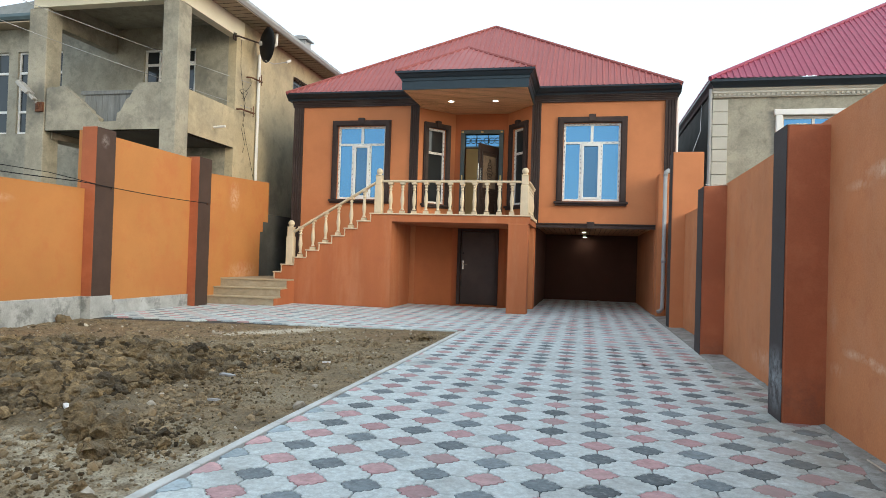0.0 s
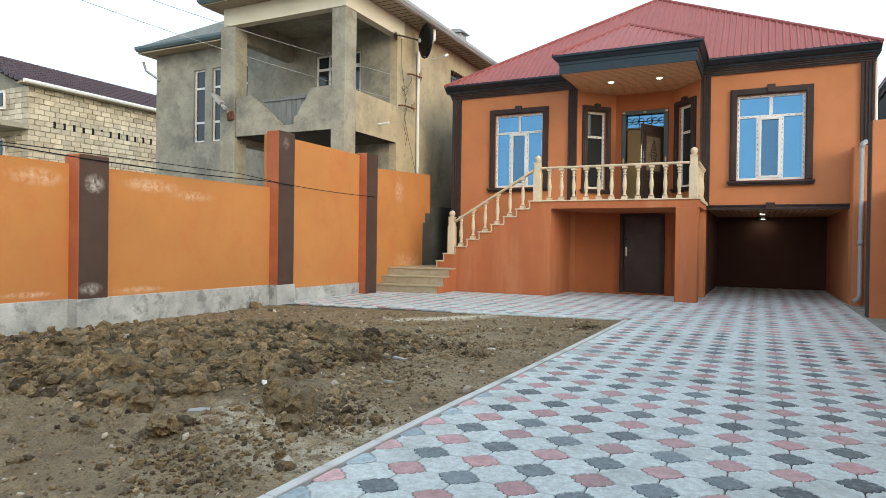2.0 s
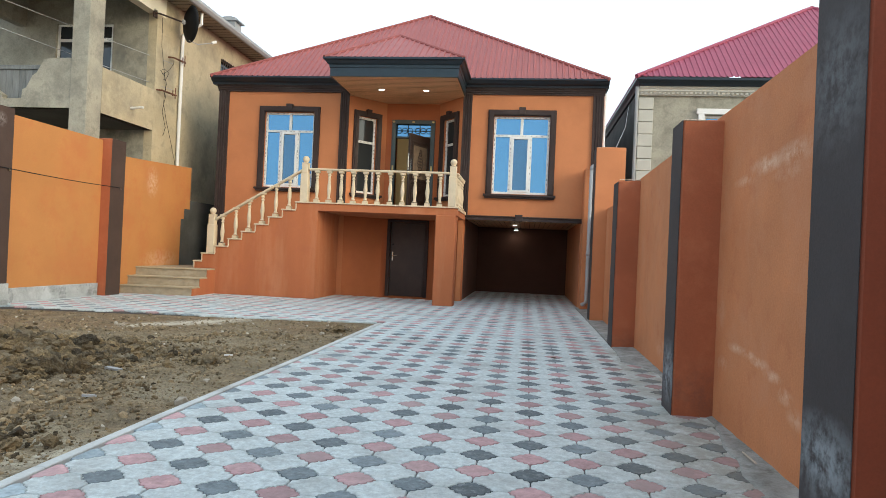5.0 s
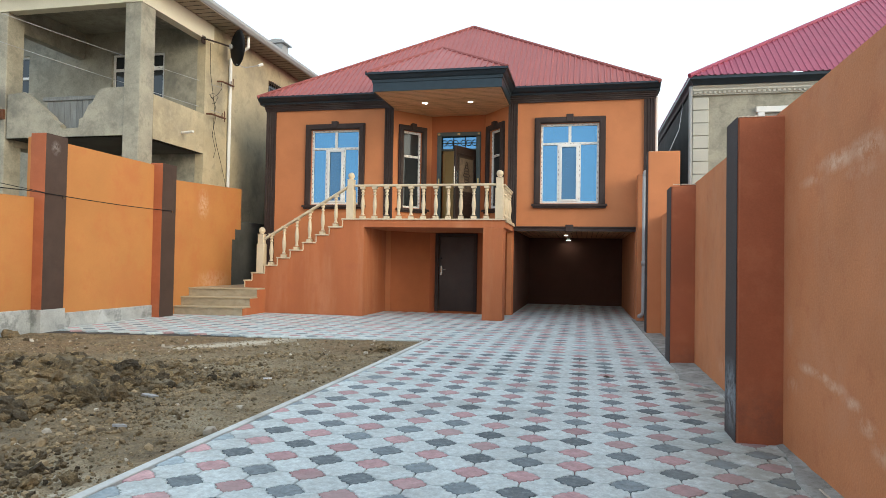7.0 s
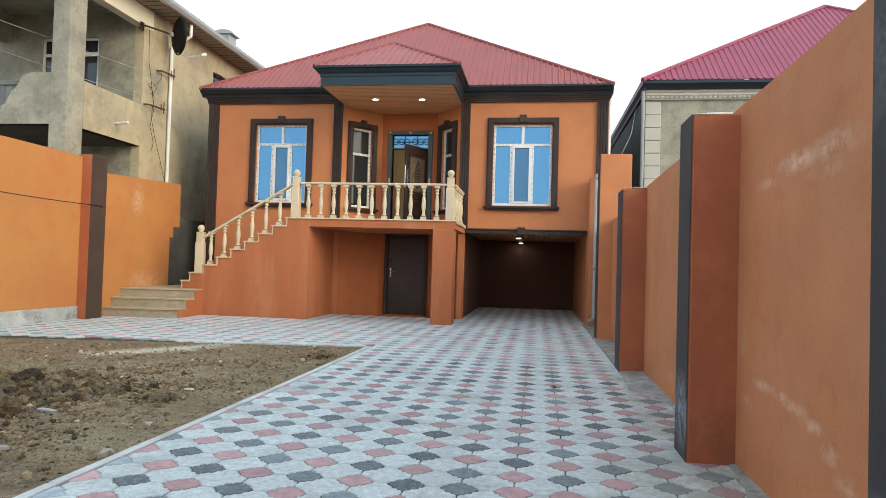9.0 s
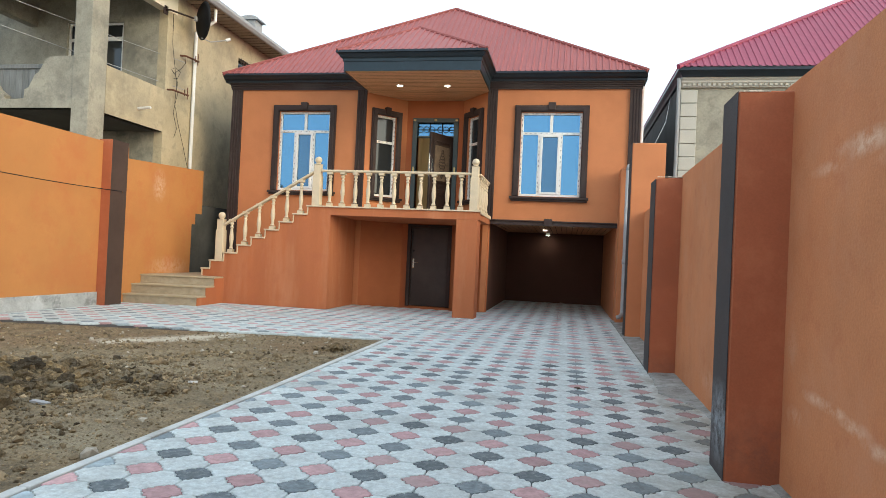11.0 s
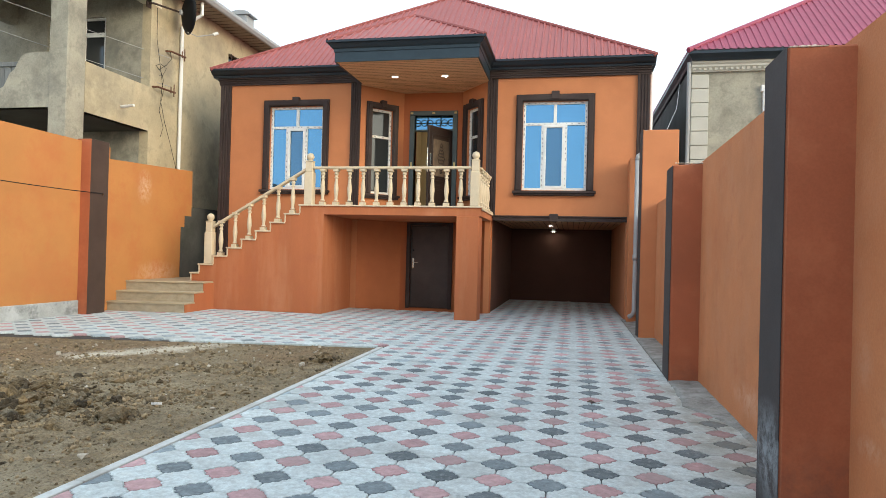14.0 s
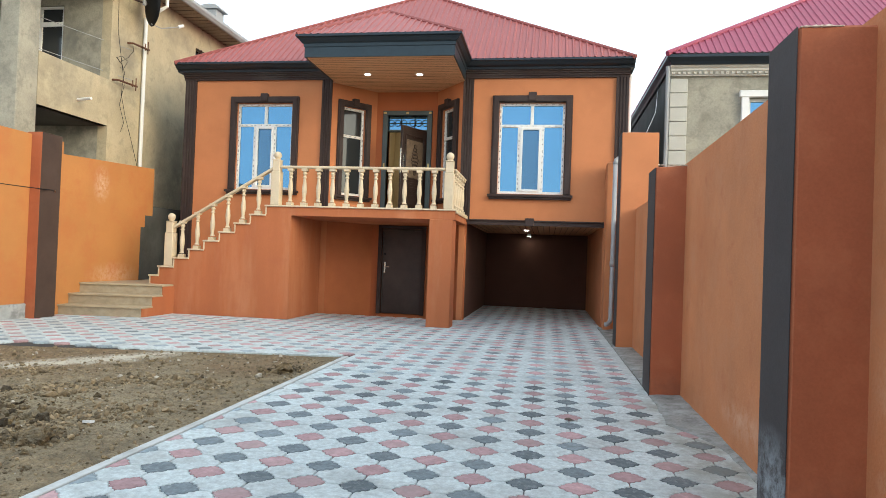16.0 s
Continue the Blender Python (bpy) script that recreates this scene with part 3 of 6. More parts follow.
for y, x in strips:
    xe = x + 0.03 * noise.noise(Vector((y * 2.6, 4, 1))) + 0.018 * noise.noise(Vector((y * 9, 2, 7)))
    row = []
    for k in range(5):
        f_ = k / 4
        xx = xe + (0.33 - xe) * f_
        zz = rise(y) + 0.004 + 0.02 * f_ + 0.012 * noise.noise(Vector((xx * 7, y * 5, 3)))
        row.append(bm.verts.new((xx, y, zz)))
    row.insert(0, bm.verts.new((xe, y, rise(y) - 0.05)))
    rows_h.append(row)
for a, b in zip(rows_h, rows_h[1:]):
    for k in range(5):
        bm.faces.new((a[k], b[k], b[k + 1], a[k + 1]))
bmesh.ops.recalc_face_normals(bm, faces=bm.faces[:])
structure("concrete_haunch", bm, HAUNCH_MORTAR, "rough concrete strip between paving and wall", True)

# ---- house: main walls ----
HX0, HX1, HZ = -9.52, 0.50, 5.42
FLOOR = 2.28
RX0, RX1, BX0, BX1, BY = -5.97, -2.98, -5.15, -3.70, 0.88   # the recess: mouth, back and depth
WT = 0.25


def wall_with_hole(x0, x1, z0, z1, holes, y0, y1):
    """Boxes that make a wall round rectangular holes (x0, x1, z0, z1)."""
    bm = bmesh.new()
    xs = sorted({x0, x1, *[h[0] for h in holes], *[h[1] for h in holes]})
    for a, b in zip(xs, xs[1:]):
        cuts = sorted((h[2], h[3]) for h in holes if h[0] <= a and h[1] >= b)
        z = z0
        for c, d in cuts:
            if c > z:
                bm_box(bm, a, b, y0, y1, z, c)
            z = d
        if z < z1:
            bm_box(bm, a, b, y0, y1, z, z1)
    bmesh.ops.remove_doubles(bm, verts=bm.verts[:], dist=0.0005)
    return bm


WIN_R = (-2.185, -0.785, 2.78, 4.74)
WIN_L = (-8.225, -6.875, 2.77, 4.74)
structure("wall_front_right", wall_with_hole(-2.98, HX1, -0.2, HZ, [WIN_R, (-2.86, 0.07, -0.2, 2.15)], 0, WT), ORANGE, "orange rendered front wall above the garage opening")
structure("wall_front_left", wall_with_hole(HX0, RX0, -0.2, HZ, [WIN_L], 0, WT), ORANGE, "orange rendered front wall behind the stair")
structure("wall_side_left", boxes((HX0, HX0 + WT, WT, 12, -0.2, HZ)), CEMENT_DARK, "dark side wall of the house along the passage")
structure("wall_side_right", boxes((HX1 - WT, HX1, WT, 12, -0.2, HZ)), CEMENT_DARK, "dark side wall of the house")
structure("wall_back", boxes((HX0, HX1, 12, 12.25, -0.2, HZ)), CEMENT_DARK, "plain back wall of the house")
structure("wall_recess", wall_with_hole(BX0 - 0.1, BX1 + 0.1, -0.2, HZ, [(-4.90, -3.95, 0.0, 2.00), (-4.87, -3.93, FLOOR, 4.66)], BY, BY + 0.2), ORANGE_RECESS_SHADE, "orange rendered back wall of the porch recess, shade in its colour")


def slanted_wall(ax, ay, bx, by, z0, z1, hole, t):
    """A wall from a to b with one hole (s0, s1, z0, z1) along its length, t thick behind."""
    d = math.hypot(bx - ax, by - ay)
    bm = wall_with_hole(0, d, z0, z1, [hole] if hole else [], 0, t)
    m = Matrix.Translation((ax, ay, 0)) @ Matrix.Rotation(math.atan2(by - ay, bx - ax), 4, "Z")
    bmesh.ops.transform(bm, matrix=m, verts=bm.verts[:])
    return bm, m


SL = math.hypot(BX0 - RX0, BY)
SR = math.hypot(RX1 - BX1, BY)
bm, M_L = slanted_wall(RX0, 0, BX0, BY, 2.10, HZ, (0.30, 0.88, 2.71, 4.73), 0.2)
structure("wall_slant_left", bm, ORANGE, "slanted orange wall beside the entrance door")
bm, M_R = slanted_wall(BX1, BY, RX1, 0, 2.10, HZ, (SR - 0.88, SR - 0.30, 2.71, 4.73), 0.2)
structure("wall_slant_right", bm, ORANGE, "slanted orange wall beside the entrance door")

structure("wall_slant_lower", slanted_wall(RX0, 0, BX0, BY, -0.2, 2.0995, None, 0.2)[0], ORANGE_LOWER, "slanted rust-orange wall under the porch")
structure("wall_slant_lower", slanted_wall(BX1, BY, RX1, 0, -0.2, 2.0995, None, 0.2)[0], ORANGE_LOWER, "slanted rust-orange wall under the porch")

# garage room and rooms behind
structure("wall_garage_left", boxes((-3.3, -2.86, WT, 5.2, -0.2, 2.15)), ROOM_GLOOM, "garage side wall coloured dark for the gloom")
structure("wall_garage_right", boxes((0.07, 0.25, WT, 5.2, -0.2, 2.15)), ORANGE, "orange garage side wall")
structure("wall_garage_back", boxes((-3.3, 0.25, 5.2, 5.4, -0.2, 2.3)), ROOM_GLOOM, "rust-brown garage back wall darkened for the gloom")
structure("ceiling_garage", boxes((-3.3, 0.25, WT, 5.2, 2.15, 2.22)), WOOD, "varnished board garage ceiling")
structure("floor_upper", boxes((HX0 + WT, HX1 - WT, BY + 0.2, 12, 2.22, FLOOR - 0.01)), STONE, "upper floor slab")
structure("ceiling_upper", boxes((HX0 + 0.01, HX1 - 0.01, 0.26, 12, HZ - 0.05, HZ + 0.05)), INTERIOR, "upper ceiling of the house")
structure("wall_hall", boxes((-5.6, -5.5, BY + 0.2, 4.2, FLOOR, HZ - 0.05), (-3.3, -3.2, BY + 0.2, 4.2, FLOOR, HZ - 0.05), (-5.6, -3.2, 4.2, 4.3, FLOOR, HZ - 0.05)), INTERIOR, "pale yellow plastered hall walls behind the open door")

# ---- house: trims ----
def fluted(x0, x1, z0, z1, y_back, depth=0.05, flutes=3):
    """A flat pilaster with upright flutes."""
    w = x1 - x0
    pts, n = [(x0, y_back), (x0, y_back - depth)], flutes
    m = w * 0.13
    step = (w - 2 * m) / n
    for i in range(n):
        a = x0 + m + i * step
        pts += [(a + step * 0.18, y_back - depth), (a + step * 0.34, y_back - depth + 0.018), (a + step * 0.66, y_back - depth + 0.018), (a + step * 0.82, y_back - depth)]
    pts += [(x1, y_back - depth), (x1, y_back)]
    return extrude_poly(bmesh.new(), pts[::-1], "z", z0, z1)


for x0, x1, z0 in ((HX0, HX0 + 0.27, -0.1), (-6.19, -5.96, FLOOR), (-2.985, -2.757, 2.15), (0.245, 0.50, 2.1)):
    structure("trim_pilaster", fluted(x0, x1, z0, 5.268, 0.0), BROWN, "dark brown fluted pilaster on the orange front")


def moulding_x(x0, x1, prof, mat, name, label, ends=None):
    """A moulding along x; prof is (y, z) outline."""
    return structure(name, extrude_poly(bmesh.new(), prof, "x", x0, x1), mat, label)


FRIEZE = [(0.0, 5.27), (-0.05, 5.27), (-0.05, 5.31), (-0.075, 5.315), (-0.075, 5.35), (-0.10, 5.36), (-0.10, 5.39), (-0.13, 5.40), (-0.13, 5.43), (0.0, 5.43)]
CORN = [(0.0, 5.43), (-0.16, 5.43), (-0.17, 5.47), (-0.20, 5.48), (-0.24, 5.50), (-0.30, 5.56), (-0.33, 5.57), (-0.33, 5.61), (0.0, 5.61)]
for x0, x1 in ((HX0 - 0.03, -5.95), (-2.99, HX1 + 0.02)):
    moulding_x(x0, x1, FRIEZE, BROWN, "trim_frieze", "dark brown stepped frieze under the eaves")
for x0, x1 in ((HX0 - 0.14, -5.97), (-2.97, HX1 + 0.09)):
    moulding_x(x0, x1, CORN, GUTTER, "cornice", "blue-black metal eaves cornice")
structure("cornice_side", boxes((HX1 + 0.0, HX1 + 0.09, 0.0, 12.3, 5.43, 5.61), (HX0 - 0.14, HX0, 0.0, 12.3, 5.43, 5.61)), GUTTER, "blue-black metal eaves along the side")

# garage lintel trim with its keystone
structure("trim_lintel", extrude_poly(bmesh.new(), [(0, 2.10), (-0.05, 2.10), (-0.05, 2.14), (-0.03, 2.15), (-0.03, 2.18), (-0.055, 2.19), (-0.055, 2.215), (0, 2.215)], "x", -2.80, 0.09), BROWN, "dark brown moulding over the garage opening")
structure("trim_keystone", bevelled(boxes((-1.56, -1.37, -0.085, 0.0, 2.09, 2.26)), 0.01), BROWN, "dark brown keystone over the garage opening")

# ---- windows ----
def glazed_window(w, h, m, name, label, glass, trim_w=0.15, small=False):
    """A white framed window with brown surround; m puts its lower left outer corner at the opening."""
    t = new(name)
    t.matrix_world = m
    tagged(t, label, "", "", "structure")
    # surround
    o = trim_w
    bm = boxes((-o, -0.0, -0.06, 0.0, -0.02, h + o), (w, w + o, -0.06, 0.0, -0.02, h + o), (0, w, -0.06, 0.0, h, h + o))
    part("window_surround", bevelled(bm, 0.008), BROWN, t, "dark brown moulded window surround")
    i = o * 0.45
    bm = boxes((-o + i * 0.5, -0.015, -0.085, -0.058, 0.0, h + o - i * 0.5), (w + 0.015, w + o - i * 0.5, -0.085, -0.058, 0.0, h + o - i * 0.5), (-o + i * 0.5 + 0.001, w + o - i * 0.5 - 0.001, -0.083, -0.058, h + 0.015, h + o - i * 0.5 - 0.001))
    part("window_moulding", bevelled(bm, 0.008), BROWN, t, "raised inner moulding")
    k = min(0.17, w * 0.25)
    part("window_keystone", bevelled(boxes((w / 2 - k / 2, w / 2 + k / 2, -0.11, 0, h + 0.03, h + o + 0.06)), 0.01), BROWN, t, "small dark brown keystone")
    part("window_sill", bevelled(boxes((-o - 0.05, w + o + 0.05, -0.13, 0.0, -0.075, -0.02), (-o - 0.02, w + o + 0.02, -0.09, 0.0, -0.12, -0.075)), 0.008), BROWN, t, "dark brown projecting sill")
    # reveal-deep frame
    y0, y1, f = 0.05, 0.11, 0.055
    bm = boxes((0, f, y0, y1, 0, h), (w - f, w, y0, y1, 0, h), (f, w - f, y0, y1, 0, f), (f, w - f, y0, y1, h - f, h))
    part("window_frame", bevelled(bm, 0.006), PVC, t, "white plastic frame with strips of protective film")
    tz = h * (0.735 if not small else 0.66)
    rows = [(f, w - f, y0 + 0.002, y1, tz, tz + 0.06)]
    if small:
        panes = [(f, w - f, tz + 0.06, h - f), (f, w - f, f, tz)]
    else:
        rows += [(w / 2 - 0.035, w / 2 + 0.035, y0 + 0.002, y1, tz + 0.06, h - f)]
        a, b = w * 0.31, w * 0.67
        rows += [(a - 0.03, a + 0.03, y0 + 0.002, y1, f, tz), (b - 0.03, b + 0.03, y0 + 0.002, y1, f, tz)]
        panes = [(f, w / 2 - 0.035, tz + 0.06, h - f), (w / 2 + 0.035, w - f, tz + 0.06, h - f), (f, a - 0.03, f, tz), (b + 0.03, w - f, f, tz)]
    part("window_mullion", bevelled(boxes(*rows), 0.005), PVC, t, "white plastic mullions and transom")
    for n, (a0, a1, c0, c1) in enumerate(panes):
        part("pane", boxes((a0 - 0.004, a1 + 0.004, 0.085, 0.091, c0 - 0.004, c1 + 0.004)), glass, t)
    if not small:
        a0, a1, c0, c1 = w * 0.31 + 0.03, w * 0.67 - 0.03, f, tz
        s = 0.05
        part("window_sash", bevelled(boxes((a0, a0 + s, y0 - 0.015, y1, c0, c1), (a1 - s, a1, y0 - 0.015, y1, c0, c1), (a0 + s, a1 - s, y0 - 0.015, y1, c0, c0 + s), (a0 + s, a1 - s, y0 - 0.015, y1, c1 - s, c1)), 0.005), PVC, t, "white opening sash")
        part("pane", boxes((a0 + s - 0.004, a1 - s + 0.004, 0.085, 0.091, c0 + s - 0.004, c1 - s + 0.004)), SCREEN_GLASS, t, "duller pane behind an insect screen")
    part("film_strip", film_strips(w, h, tz, small), FILM_PRINT, t, "torn protective film with printed marks", kind="stuff")
    return t


def film_strips(w, h, tz, small):
    """Short dark printed dashes along the frame members."""
    rnd = random.Random(int(w * 1000))
    bm = bmesh.new()
    xs = [0.026, w - 0.026] + ([] if small else [w * 0.31, w * 0.67])
    for x in xs:
        z = 0.1
        top = h - 0.08 if x in xs[:2] else tz - 0.05
        while z < top:
            l = rnd.uniform(0.02, 0.06)
            bm_box(bm, x - rnd.uniform(0.004, 0.013), x + rnd.uniform(0.004, 0.013), 0.0478, 0.0495, z, z + l)
            z += l + rnd.uniform(0.03, 0.12)
    for zz in (h - 0.028, tz + 0.03):
        x = 0.1
        while x < w - 0.1:
            l = rnd.uniform(0.02, 0.06)
            bm_box(bm, x, x + l, 0.0478, 0.0495, zz - 0.006, zz + 0.006)
            x += l + rnd.uniform(0.04, 0.14)
    return bm


SCREEN_GLASS = glass_material("screened_blue_glass", (0.09, 0.185, 0.30), 0.12, 0.75)
FILM_PRINT = material("faded_film_print", (0.33, 0.32, 0.34), 0.6, vary=0.1, bump=0)

glazed_window(WIN_R[1] - WIN_R[0], WIN_R[3] - WIN_R[2], pose(WIN_R[0], 0, WIN_R[2]), "window_1", "large blue mirror-glass window with a dark brown surround over the garage", BLUE_GLASS)
glazed_window(WIN_L[1] - WIN_L[0], WIN_L[3] - WIN_L[2], pose(WIN_L[0], 0, WIN_L[2]), "window_2", "large blue mirror-glass window with a dark brown surround behind the stair rail", BLUE_GLASS)
glazed_window(0.58, 2.02, M_L @ pose(0.30, 0, 2.71), "window_3", "narrow dim window beside the entrance door", CLEAR_GLASS, 0.14, True)
glazed_window(0.58, 2.02, M_R @ pose(SR - 0.88, 0, 2.71), "window_4", "narrow dim window on the slanted wall by the entrance", CLEAR_GLASS, 0.14, True)

# ---- porch and stair ----
FY = -1.75            # front plane of the porch and stair
TREAD, RISE = 0.325, 0.185
SX = [-8.90 + TREAD * i for i in range(8)]     # risers from the lower newel upward
stair_top = [(-8.56, -0.1), (-8.56, 0.58), (-9.08, 0.58), (-9.08, 0.76), (-8.90, 0.76)]
z = 0.95
for i in range(7):
    stair_top += [(SX[i], z), (SX[i + 1] if i < 7 else SX[i], z)]
    z += RISE
stair_top += [(SX[7], 2.245), (-6.10, 2.245), (-6.10, -0.1)]
bm = bmesh.new()
extrude_poly(bm, stair_top, "y", FY, -0.02)
structure("stair_block", bm, ORANGE_STAIR, "orange rendered side of the porch stair")
structure("porch_slab", boxes((-6.10, -2.82, FY, -0.004, 2.08, 2.245)), ORANGE_STAIR, "orange porch slab edge")
structure("porch_slab_inner", extrude_poly(bmesh.new(), [(RX0 + 0.01, -0.003), (RX1 - 0.01, -0.003), (BX1 - 0.01, BY - 0.004), (BX0 + 0.01, BY - 0.004)], "z", 2.08, 2.245), ORANGE, "porch slab within the recess")
structure("pillar_porch", bevelled(boxes((-3.315, -2.86, FY - 0.012, FY + 0.45, -0.1, 2.078)), 0.012), ORANGE_STAIR, "orange pillar carrying the porch")

treads = thing("stair_treads", "cream stone stair treads and porch edging", "stairs", at=(0, 0, 0))
z = 0.95
for i in range(7):
    part("tread", bevelled(boxes((SX[i] - 0.03, SX[i + 1] + 0.0, FY - 0.035, -0.03, z, z + 0.032)), 0.006), STONE, treads)
    part("riser", boxes((SX[i] - 0.012, SX[i] + 0.01, FY - 0.02, -0.03, z - (RISE - 0.032), z - 0.001)), STONE, treads)
    z += RISE
part("riser", boxes((SX[7] - 0.012, SX[7] + 0.01, FY - 0.02, -0.03, z - (RISE - 0.032), 2.246)), STONE, treads)
part("tread", bevelled(boxes((-9.12, -8.90, FY - 0.035, -0.03, 0.762, 0.794)), 0.006), STONE, treads)
part("riser", boxes((-9.10, -9.082, FY - 0.02, -0.03, 0.612, 0.761)), STONE, treads)
part("edging", bevelled(boxes((SX[7] - 0.03, -2.79, FY - 0.035, -0.06, 2.247, 2.277)), 0.006), STONE, treads)
part("edging", extrude_poly(bmesh.new(), [(RX0 + 0.02, -0.058), (RX1 - 0.02, -0.058), (BX1 - 0.02, BY - 0.006), (BX0 + 0.02, BY - 0.006)], "z", 2.247, 2.277), STONE, treads)

# low steps up to the stair foot, their fronts running askew
steps = thing("entry_steps", "three low veined stone steps with an orange rendered side", "stairs")
XL, XR = WALL_L + 0.004, -8.56
for n, (ya, yb, z) in enumerate(((-3.02, -2.80, 0.215), (-2.76, -2.47, 0.415), (-2.47, -2.15, 0.61))):
    part("step_core", extrude_poly(bmesh.new(), [(XL, ya), (XR, yb), (XR, FY - 0.003), (XL, FY - 0.003)], "z", z - 0.20, z - 0.034), RISER_SHADED, steps)
    nya, nyb = ((-2.76, -2.47), (-2.47, -2.15), (0, 0))[n]
    outline = [(XL, ya - 0.03), (XR + 0.025, yb - 0.03), (XR + 0.025, nyb + 0.01), (XL, nya + 0.01)] if n < 2 else [(XL, ya - 0.03), (XR + 0.025, yb - 0.03), (XR + 0.025, FY - 0.038), (-9.11, FY - 0.038), (-9.11, -0.03), (XL, -0.03)]
    part("tread", bevelled(extrude_poly(bmesh.new(), outline, "z", z - 0.033, z), 0.006), STEP_STONE, steps)
part("step_side", extrude_poly(bmesh.new(), [(-2.79, -0.05), (FY - 0.002, -0.05), (FY - 0.002, 0.575), (-2.145, 0.575), (-2.145, 0.38), (-2.465, 0.38), (-2.465, 0.18), (-2.79, 0.18)], "x", XR + 0.001, XR + 0.018), ORANGE_STAIR, steps, "orange rendered step side")
part("landing_base", boxes((XL, -9.10, FY, -0.03, -0.05, 0.575)), STEP_STONE, steps)

# ---- balustrade ----
BAL = [(0.052, 0.0), (0.052, 0.075), (0.040, 0.085), (0.046, 0.10), (0.033, 0.125), (0.029, 0.16), (0.035, 0.22), (0.045, 0.30), (0.046, 0.36), (0.036, 0.47), (0.027, 0.56),
       (0.024, 0.585), (0.040, 0.60), (0.040, 0.615), (0.026, 0.63), (0.028, 0.665), (0.042, 0.68), (0.042, 0.70), (0.030, 0.715), (0.040, 0.735), (0.052, 0.745), (0.052, 0.80)]


def baluster_bm(h=0.745):
    bm = bmesh.new()
    k = h / 0.80
    bm_box(bm, -0.057, 0.057, -0.057, 0.057, 0.0, 0.07 * k)
    lathe(bm, [(r * 1.06, z * k) for r, z in BAL[2:20]], n=12)
    bm_box(bm, -0.056, 0.056, -0.056, 0.056, 0.745 * k, h)
    return bm


def newel(x, y, z, h=1.0):
    t = thing("newel_post", "square cream stone newel post with a ball top", "newel post", "newel posts", (x, y, z))
    bm = boxes((-0.09, 0.09, -0.09, 0.09, 0, h - 0.24), (-0.075, 0.075, -0.075, 0.075, h - 0.24, h - 0.02), (-0.085, 0.085, -0.085, 0.085, h - 0.02, h))
    part("post", bevelled(bm, 0.012), STONE, t)
    bm = bmesh.new()
    prof = [(0.05, -0.01), (0.05, 0.01)] + [(0.078 * math.sin(a), 0.085 - 0.078 * math.cos(a)) for a in [0.7 + 0.25 * k for k in range(9)]] + [(0.012, 0.163)]
    lathe(bm, prof, z0=h, n=16)
    part("ball", bm, STONE, t, "round ball finial", True)
    return t


RAIL_Z = 2.277
newel(-6.45, FY + 0.06, RAIL_Z, 0.915)
newel(-2.96, FY + 0.06, RAIL_Z, 0.93)
newel(-8.70, FY + 0.06, 0.982, 0.92)

first = thing("baluster", "turned cream stone baluster on the porch edge", "baluster", "porch balusters", (-6.45 + 0.29, FY + 0.06, RAIL_Z))
part("turned_post", baluster_bm(), STONE, first, "", False)
for i in range(2, 12):
    copy_thing(first, pose(-6.45 + 0.2908 * i, FY + 0.06, RAIL_Z))
for i in range(1, 6):
    copy_thing(first, pose(-2.90, FY + 0.06 + 0.29 * i, RAIL_Z))
for i in range(1, 7):
    # on the stair: one a tread
    copy_thing(first, pose(SX[i] + 0.13, FY + 0.06, 0.982 + RISE * i))
rail = thing("handrail", "cream stone handrail of the porch", "handrail")
part("rail_bar", bevelled(boxes((-6.37, -3.04, FY + 0.0, FY + 0.12, 3.022, 3.069)), 0.012), STONE, rail)
part("rail_bar", bevelled(boxes((-2.96, -2.84, FY + 0.15, -0.06, 3.022, 3.069)), 0.012), STONE, rail)
rail2 = thing("handrail", "sloping cream stone handrail of the stair", "handrail")
xa, xb = -8.62, -6.53
za, zb = 1.755, 2.985
part("rail_bar", bevelled(extrude_poly(bmesh.new(), [(xa, za), (xb, zb), (xb, zb + 0.055), (xa, za + 0.055)], "y", FY + 0.0, FY + 0.12), 0.01), STONE, rail2)
structure("edging_side", bevelled(boxes((-2.815, -2.785, FY, -0.08, 2.20, 2.246)), 0.005), STONE, "stone edging at the end of the porch")

# ---- porch roof ----
PX0, PX1, PY = -5.93, -2.93, -1.82
structure("ceiling_porch", boxes((PX0 + 0.03, PX1 - 0.03, PY + 0.03, -0.002, 5.212, 5.24)), WOOD, "varnished board ceiling of the porch")
structure("ceiling_recess", extrude_poly(bmesh.new(), [(RX0 + 0.01, 0.0), (RX1 - 0.01, 0.0), (BX1 - 0.01, BY - 0.004), (BX0 + 0.01, BY - 0.004)], "z", 5.212, 5.238), WOOD, "varnished board ceiling of the recess")


def ring_moulding(path, prof, closed=False):
    """prof (out, z) swept round the corners of a path in plan, mitred. out is to the right of the path."""
    bm = bmesh.new()
    rings = []
    n = len(path)
    for i, p in enumerate(path):
        p = Vector(p)
        d0 = (p - Vector(path[i - 1])).normalized() if i else None
        d1 = (Vector(path[i + 1]) - p).normalized() if i < n - 1 else None
        n0 = Vector((d0.y, -d0.x)) if d0 else None
        n1 = Vector((d1.y, -d1.x)) if d1 else None
        m = ((n0 + n1) / (1 + n0.dot(n1))) if n0 and n1 else (n0 or n1)
        rings.append([bm.verts.new((p.x + m.x * o, p.y + m.y * o, z)) for o, z in prof])
    k = len(prof)
    for a, b in zip(rings, rings[1:]):
        for i in range(k):
            bm.faces.new((a[i], b[i], b[(i + 1) % k], a[(i + 1) % k]))
    bm.faces.new(rings[0])
    bm.faces.new(rings[-1][::-1])
    bmesh.ops.recalc_face_normals(bm, faces=bm.faces[:])
    return bm


